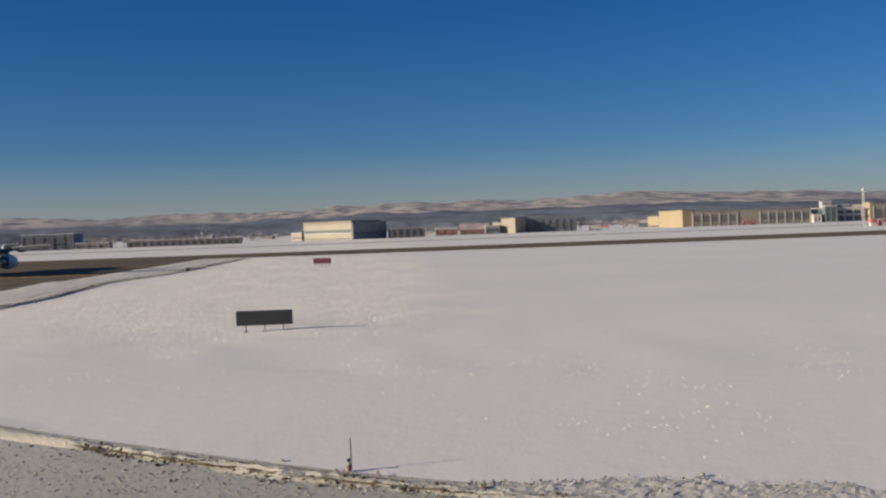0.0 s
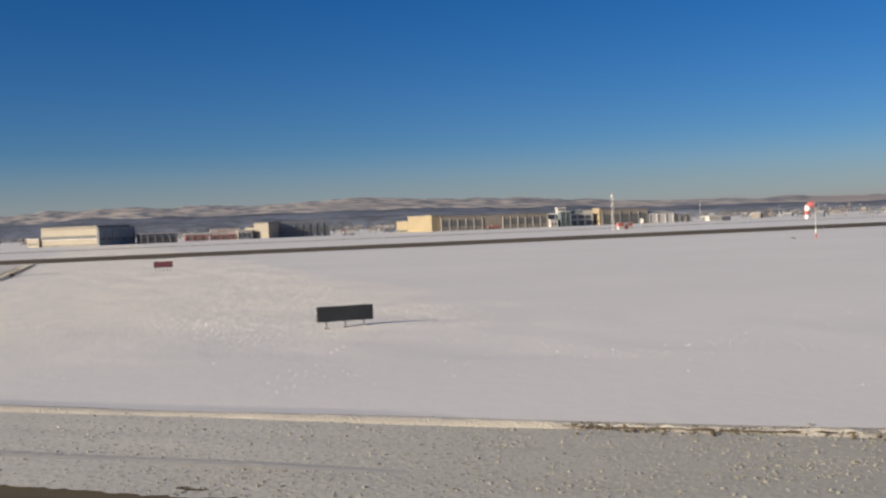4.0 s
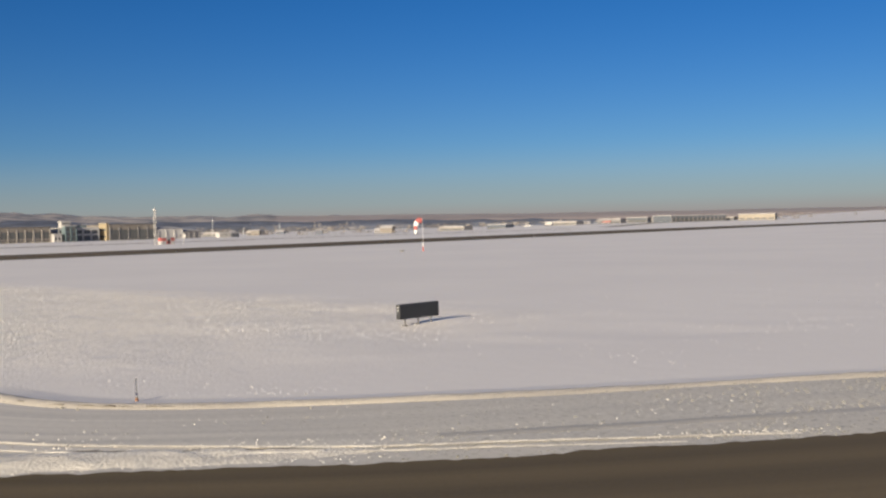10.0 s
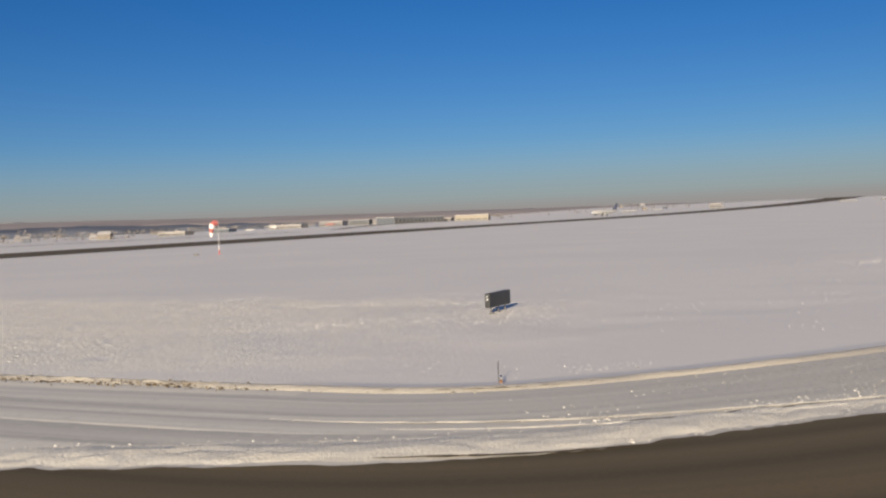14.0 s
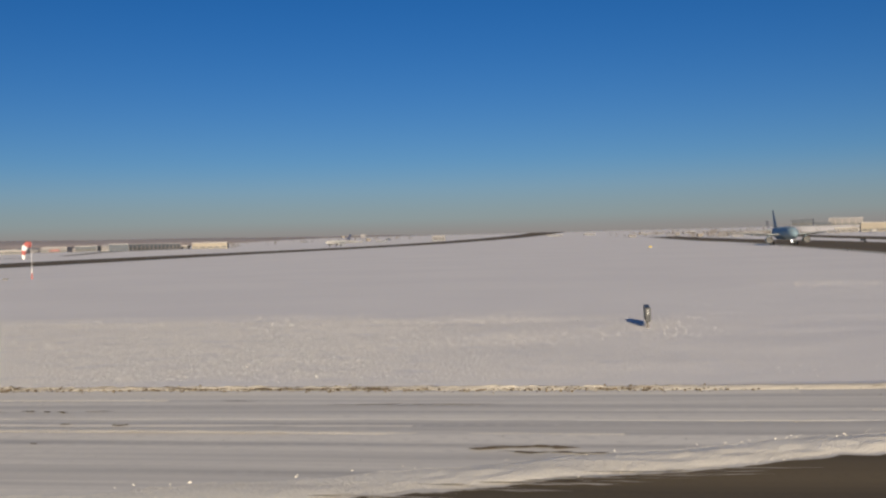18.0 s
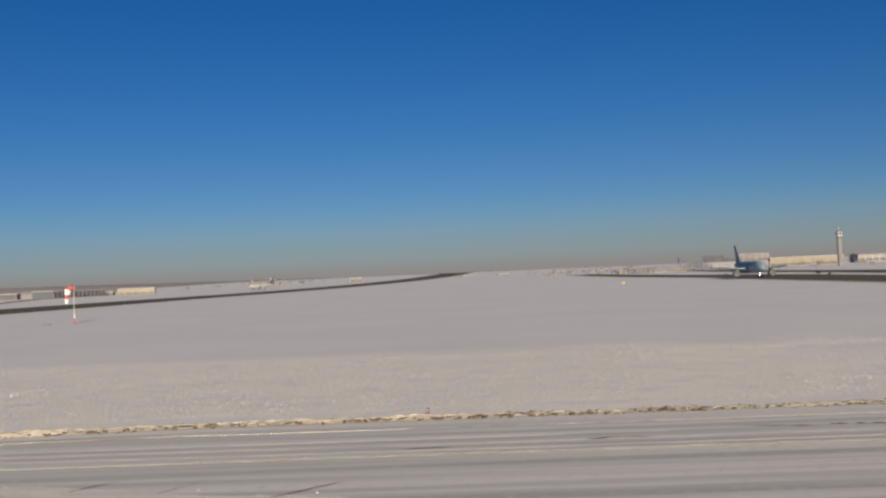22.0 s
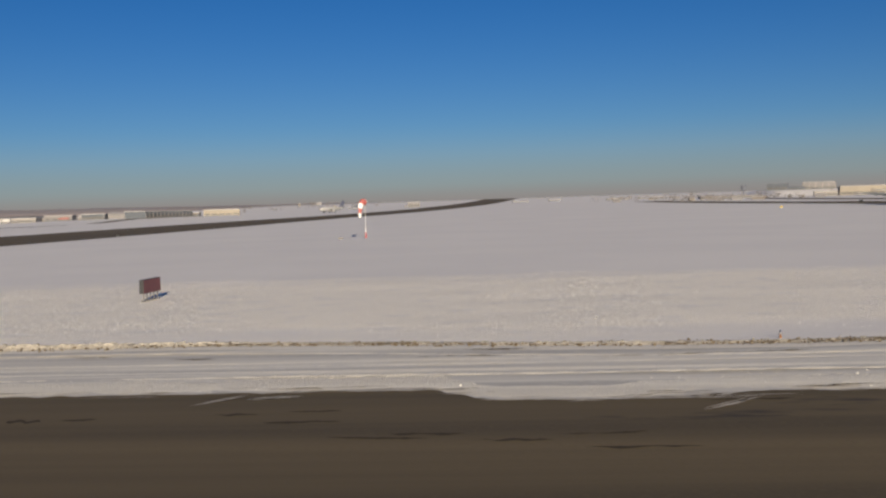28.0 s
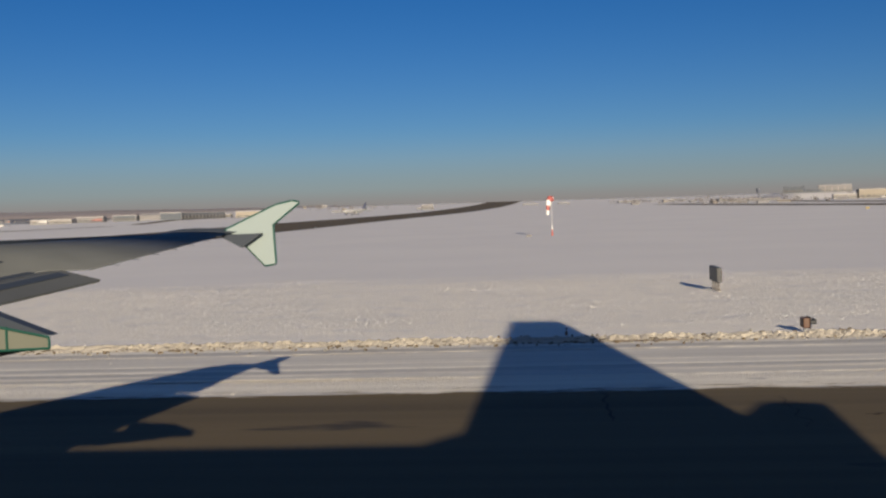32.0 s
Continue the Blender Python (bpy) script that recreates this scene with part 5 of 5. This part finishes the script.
def airfoil(chord, thick, n=9):
    """Points round a wing section, from the trailing edge over the top to the nose and back below."""
    up, lo = [], []
    for i in range(n + 1):
        x = 0.5 * (1 + math.cos(math.pi * i / n))
        t = 5 * thick * (0.2969 * math.sqrt(max(x, 0)) - 0.126 * x - 0.3516 * x * x + 0.2843 * x ** 3 - 0.1015 * x ** 4)
        c = 0.02 * 4 * x * (1 - x)
        up.append((x * chord, (c + t) * chord))
        lo.append((x * chord, (c - t * 0.9) * chord))
    return up + lo[::-1][1:-1]


def section(a0, r, z0, chord, thick, upright=False, lift=0.0):
    pts = airfoil(chord, thick)
    return [((a0 + x, z + r, z0) if upright else (a0 + x, r, z0 + z + lift * (1 - x / chord))) for x, z in pts]


def nose_up(r):
    """How far the wing's front edge is lifted over its rear edge: the wing is twisted along its span."""
    return min(0.35, 0.22 - 0.085 * (r - 13.2))


# half-span stations of the wing: out from the centre, leading edge, chord, height
STATIONS = [(1.6, 10.9, 6.9, 2.95), (6.4, 13.3, 4.0, 3.30), (10.0, 15.15, 3.1, 3.62), (13.2, 16.8, 2.42, 3.90), (13.24, 16.82, 2.41, 3.90), (16.55, 18.5, 1.45, 4.22)]


def wing_at(r):
    for p, q in zip(STATIONS, STATIONS[1:]):
        if p[0] <= r <= q[0]:
            k = (r - p[0]) / (q[0] - p[0])
            return [u + (v - u) * k for u, v in zip(p, q)]
    return list(STATIONS[-1])


def airliner(m, label, tone, near):
    """A twin-jet airliner: nose at the origin, aft along x, starboard along y."""
    pt = airliner_paint(tone)
    j = thing("airliner", m, label, "aircraft")
    # fuselage
    prof = [(0.0, 0.05, 3.3), (0.5, 0.62, 3.4), (1.5, 1.2, 3.55), (3.0, 1.68, 3.72), (5.0, 1.93, 3.8), (7.0, 1.975, 3.8), (24.6, 1.975, 3.8), (27.5, 1.82, 3.98), (30.5, 1.42, 4.3), (33.0, 0.9, 4.7), (35.0, 0.42, 5.0), (35.6, 0.18, 5.05)]
    rings = [[(a, r * math.cos(t), zc + 1.03 * r * math.sin(t)) for t in even(0, 2 * math.pi, 32)[:-1]] for a, r, zc in prof]
    part("fuselage", loft(bmesh.new(), rings), pt["body"], j, "smooth painted fuselage", smooth=True)
    part("cockpit_window", boxed(1.35, 2.2, -0.75, 0.75, 4.28, 4.72, bevel=0.12), window_dark, j, "dark cockpit glazing")
    for sgn in (1, -1):
        for i in range(42 if near else 14):
            a = 5.6 + i * (0.53 if near else 1.6)
            if a > 28:
                break
            part("cabin_window", boxed(a - 0.12, a + 0.12, sgn * 1.86 - 0.03, sgn * 1.86 + 0.03, 4.25, 4.6, bevel=0.02), window_dark, j) if near and sgn < 0 else None
        # wing with its moving surfaces
        rings = [section(le, sgn * r, z, c * (0.80 if r < 13.21 else 1.0), 0.115 - 0.0025 * r, lift=nose_up(r)) for r, le, c, z in STATIONS]
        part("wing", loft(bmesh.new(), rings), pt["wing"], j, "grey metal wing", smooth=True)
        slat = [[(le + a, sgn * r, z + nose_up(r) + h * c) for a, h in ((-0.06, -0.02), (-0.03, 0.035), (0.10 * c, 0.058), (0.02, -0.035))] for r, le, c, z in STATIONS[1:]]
        # near slat's dark colour imitates the bluish reflection along the wing's front
        part("slat", loft(bmesh.new(), slat), pt["edge"], j, "leading edge coloured dark blue-grey like its reflection" if near else "bright metal leading edge", smooth=True)
        for r0, r1 in ((2.2, 6.3), (6.5, 13.1)):
            rows = []
            for r in even(r0, r1, 4):
                _, le, c, z = wing_at(r)
                te = le + c
                rows.append([(te - 0.26 * c, sgn * r, z + 0.00 * c), (te - 0.1 * c, sgn * r, z + 0.025), (te + 0.2, sgn * r, z - 0.09), (te + 0.19, sgn * r, z - 0.12), (te - 0.1 * c, sgn * r, z - 0.14), (te - 0.24 * c, sgn * r, z - 0.1)])
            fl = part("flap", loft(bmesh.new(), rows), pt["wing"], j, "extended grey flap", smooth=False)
            if near:
                slot, lip = [], []
                for r in even(r0 + 0.05, r1 - 0.12, 4):
                    _, le, c, z = wing_at(r)
                    a, b = le + c - 0.1 * c, le + c + 0.2
                    slot.append([(a + (b - a) * k, sgn * r, z + 0.025 - 0.115 * k + dz) for k, dz in ((0.12, 0.004), (0.12, 0.009), (0.4, 0.009), (0.4, 0.004))])
                    lip.append([(le + 0.8 * c + da, sgn * r, z + 0.012 + dz) for da, dz in ((-0.05, -0.02), (-0.05, 0.022), (0.03, 0.012), (0.03, -0.02))])
                # dark strip laid on the flap as the shadow in its slot
                part("flap_slot_shade", loft(bmesh.new(), slot), pt["edge"], fl, "dark strip for the slot's shade along the flap")
                # added dark strip that imitates the shaded gap behind the wing
                part("rear_gap_shade", loft(bmesh.new(), lip), pt["edge"], fl, "dark strip for the shaded gap at the wing's rear edge")
        for r, ln in ((4.9, 3.9), (7.6, 3.7), (10.0, 3.8)):
            _, le, c, z = wing_at(r)
            te = le + c
            rows = []
            for k, w, hgt in ((0.0, 0.05, 0.08), (0.2, 0.17, 0.3), (0.55, 0.2, 0.4), (0.85, 0.15, 0.24), (1.0, 0.05, 0.1)):
                a, zc = te - ln * 0.5 + ln * k, z - 0.36 + 0.22 * k
                rows.append([(a, sgn * r + w * math.cos(t), zc + hgt * 0.5 * math.sin(t)) for t in even(0, 2 * math.pi, 12)[:-1]])
            fr = part("flap_fairing", loft(bmesh.new(), rows), pt["wing"], j, "long canoe fairing under the flap", smooth=True)
            if near:
                a, z = te + ln * 0.5 + 0.18, z + 0.12
                side_pts = [(a - 1.5, z - 0.22), (a - 0.5, z - 0.08), (a + 0.02, z - 0.19), (a + 0.02, z - 0.28), (a - 1.4, z - 0.32)]
                pan = [[(u, sgn * r - sgn * d, v) for u, v in side_pts] for d in (0.215, 0.195)]
                pn = part("fairing_panel", loft(bmesh.new(), pan), panel_paint, fr, "cream side panel of the fairing")
                top = [[(a - 1.5, sgn * (r - d), z + 0.12), (a - 0.5, sgn * (r - d), z + 0.03), (a + 0.03, sgn * (r - d), z - 0.18), (a - 0.5, sgn * (r - d), z - 0.1), (a - 1.5, sgn * (r - d), z - 0.2)] for d in (0.205, 0.07)]
                part("fairing_top", loft(bmesh.new(), top), pt["edge"], fr, "dark grey sloping top of the fairing")
                tr = bmesh.new()
                for (u0, v0), (u1, v1) in zip(side_pts, side_pts[1:] + side_pts[:1]):
                    tube(tr, (u0, sgn * (r - 0.22), v0), (u1, sgn * (r - 0.22), v1), 0.011, sides=6)
                tube(tr, (a - 0.33, sgn * (r - 0.22), z - 0.1), (a - 0.33, sgn * (r - 0.22), z - 0.29), 0.011, sides=6)
                part("panel_edging", tr, green_trim, pn, "dark green edging")
        # wing-tip fence
        rt = 16.62
        outline = [(19.85, 4.28), (20.58, 4.61), (20.82, 4.66), (20.92, 4.64), (20.53, 4.33), (20.57, 3.76), (20.42, 3.74), (20.05, 4.12), (19.8, 4.22)]
        rings = [[(a, sgn * (rt + dx + 0.12 * (z - 4.3)), z) for a, z in outline] for dx in (-0.025, 0.025)]
        fence = part("wingtip_fence", loft(bmesh.new(), rings), fence_paint, j, "pale green wing-tip fence")
        tr = bmesh.new()
        for (a0, z0), (a1, z1) in zip(outline, outline[1:] + outline[:1]):
            tube(tr, (a0, sgn * (rt + 0.12 * (z0 - 4.3)), z0), (a1, sgn * (rt + 0.12 * (z1 - 4.3)), z1), 0.026, sides=6)
        part("trim", tr, green_trim, fence, "dark green edging")
        if near:
            tip = [section(18.5, sgn * 16.55, 4.225, 1.45, 0.075, lift=nose_up(16.55)), section(18.9, sgn * 16.64, 4.25, 1.2, 0.06)]
            part("wing_tip_cap", loft(bmesh.new(), tip), pt["edge"], j)
            part("tip_fairing", loft(bmesh.new(), [[(19.75, sgn * y, 4.2), (20.42, sgn * y, 4.21), (20.12, sgn * y, 4.01), (19.9, sgn * y, 4.13)] for y in (16.38, 16.5)]), pt["edge"], j, "dark wedge-shaped tip fairing")
            for i in range(7):
                r = 13.6 + i * 0.42
                _, le, c, z = wing_at(r)
                part("static_wick", tube(bmesh.new(), (le + c - 0.02, sgn * r, z + 0.01), (le + c + 0.11, sgn * r, z), 0.005, 0.003, 5), sign_case, j)
            for r in (7.4, 9.0, 10.6, 12.2):
                _, le, c, z = wing_at(r)
                part("spoiler", boxed(le + 0.55 * c, le + 0.76 * c, sgn * r - 0.74, sgn * r + 0.74, z + 0.062 * c + 0.35 * nose_up(r), z + 0.068 * c + 0.35 * nose_up(r)), pt["wing"], j)
        # engine
        ex, er, ez = 10.2, sgn * 5.75, 1.75
        rings = [[(ex + a, er + q * math.cos(t), ez + q * math.sin(t)) for t in even(0, 2 * math.pi, 24)[:-1]] for a, q in ((0.25, 0.78), (0.0, 0.95), (0.3, 1.08), (1.4, 1.15), (2.8, 1.02), (3.3, 0.85))]
        eng = part("engine", loft(bmesh.new(), rings, caps=False), pt["body"], j, "round engine nacelle", smooth=True)
        part("fan", tube(bmesh.new(), (ex + 0.4, er, ez), (ex + 0.5, er, ez), 0.85, sides=24), sign_case, eng)
        part("intake_lip", loft(bmesh.new(), [[(ex + a, er + q * math.cos(t), ez + q * math.sin(t)) for t in even(0, 2 * math.pi, 24)[:-1]] for a, q in ((0.2, 0.8), (-0.03, 0.93), (-0.03, 0.98), (0.2, 1.07))], caps=False), chrome if near else leg_steel, eng, smooth=True)
        part("exhaust", tube(bmesh.new(), (ex + 3.2, er, ez), (ex + 4.3, er, ez), 0.62, 0.4, 20), galvanised, eng)
        part("pylon", boxed(ex + 0.8, ex + 4.2, er - 0.15, er + 0.15, ez + 0.9, 3.2, bevel=0.05), pt["body"], j)
        # tailplane
        rings = [section(30.6, sgn * 0.5, 4.95, 3.9, 0.1), section(33.8, sgn * 5.9, 5.2, 1.45, 0.09)]
        part("tailplane", loft(bmesh.new(), rings), pt["wing"], j, smooth=True)
        # main gear
        leg = part("main_gear_leg", tube(bmesh.new(), (17.6, sgn * 3.75, 0.6), (17.4, sgn * 3.75, 3.2), 0.14, 0.18, 12), galvanised, j)
        for dy in (-0.42, 0.42):
            w = part("wheel", tube(bmesh.new(), (17.6, sgn * 3.75 + dy - 0.2, 0.585), (17.6, sgn * 3.75 + dy + 0.2, 0.585), 0.585, sides=24), tyre, j)
            part("hub", tube(bmesh.new(), (17.6, sgn * 3.75 + dy - 0.21, 0.585), (17.6, sgn * 3.75 + dy + 0.21, 0.585), 0.28, sides=16), galvanised, w)
    part("nose_gear_leg", tube(bmesh.new(), (5.0, 0, 0.35), (4.8, 0, 2.2), 0.1, 0.12, 12), galvanised, j)
    for dy in (-0.25, 0.25):
        part("wheel", tube(bmesh.new(), (5.0, dy - 0.11, 0.38), (5.0, dy + 0.11, 0.38), 0.38, sides=20), tyre, j)
    rings = [section(26.0, 0, 5.55, 9.2, 0.05, True), section(28.3, 0, 6.2, 6.0, 0.09, True), section(34.0, 0, 11.75, 1.9, 0.09, True)]
    part("fin", loft(bmesh.new(), rings), pt["fin"], j, "tall swept tail fin", smooth=True)
    if tone == "blue":
        part("landing_lamp", tube(bmesh.new(), (4.72, 0, 1.45), (4.66, 0, 1.45), 0.16, sides=12), bright_lamp, j, "lit landing lamp")
    return j


bright_lamp = bpy.data.materials.new("lit_lamp")
bright_lamp.use_nodes = True
bl = bright_lamp.node_tree.nodes["Principled BSDF"]
bl.inputs["Emission Color"].default_value, bl.inputs["Emission Strength"].default_value = (1, 0.97, 0.9, 1), 12.0

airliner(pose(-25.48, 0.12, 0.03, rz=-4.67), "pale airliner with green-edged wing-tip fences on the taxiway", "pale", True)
airliner(pose(182, 317, height(182, 317) + 0.03, rz=86.5), "blue-grey airliner taxiing nose-on with a lit lamp", "blue", False)
airliner(pose(-88.2, 976, height(-80, 990) + 0.03, rz=55), "white airliner with a dark tail parked across the runway", "white", False)
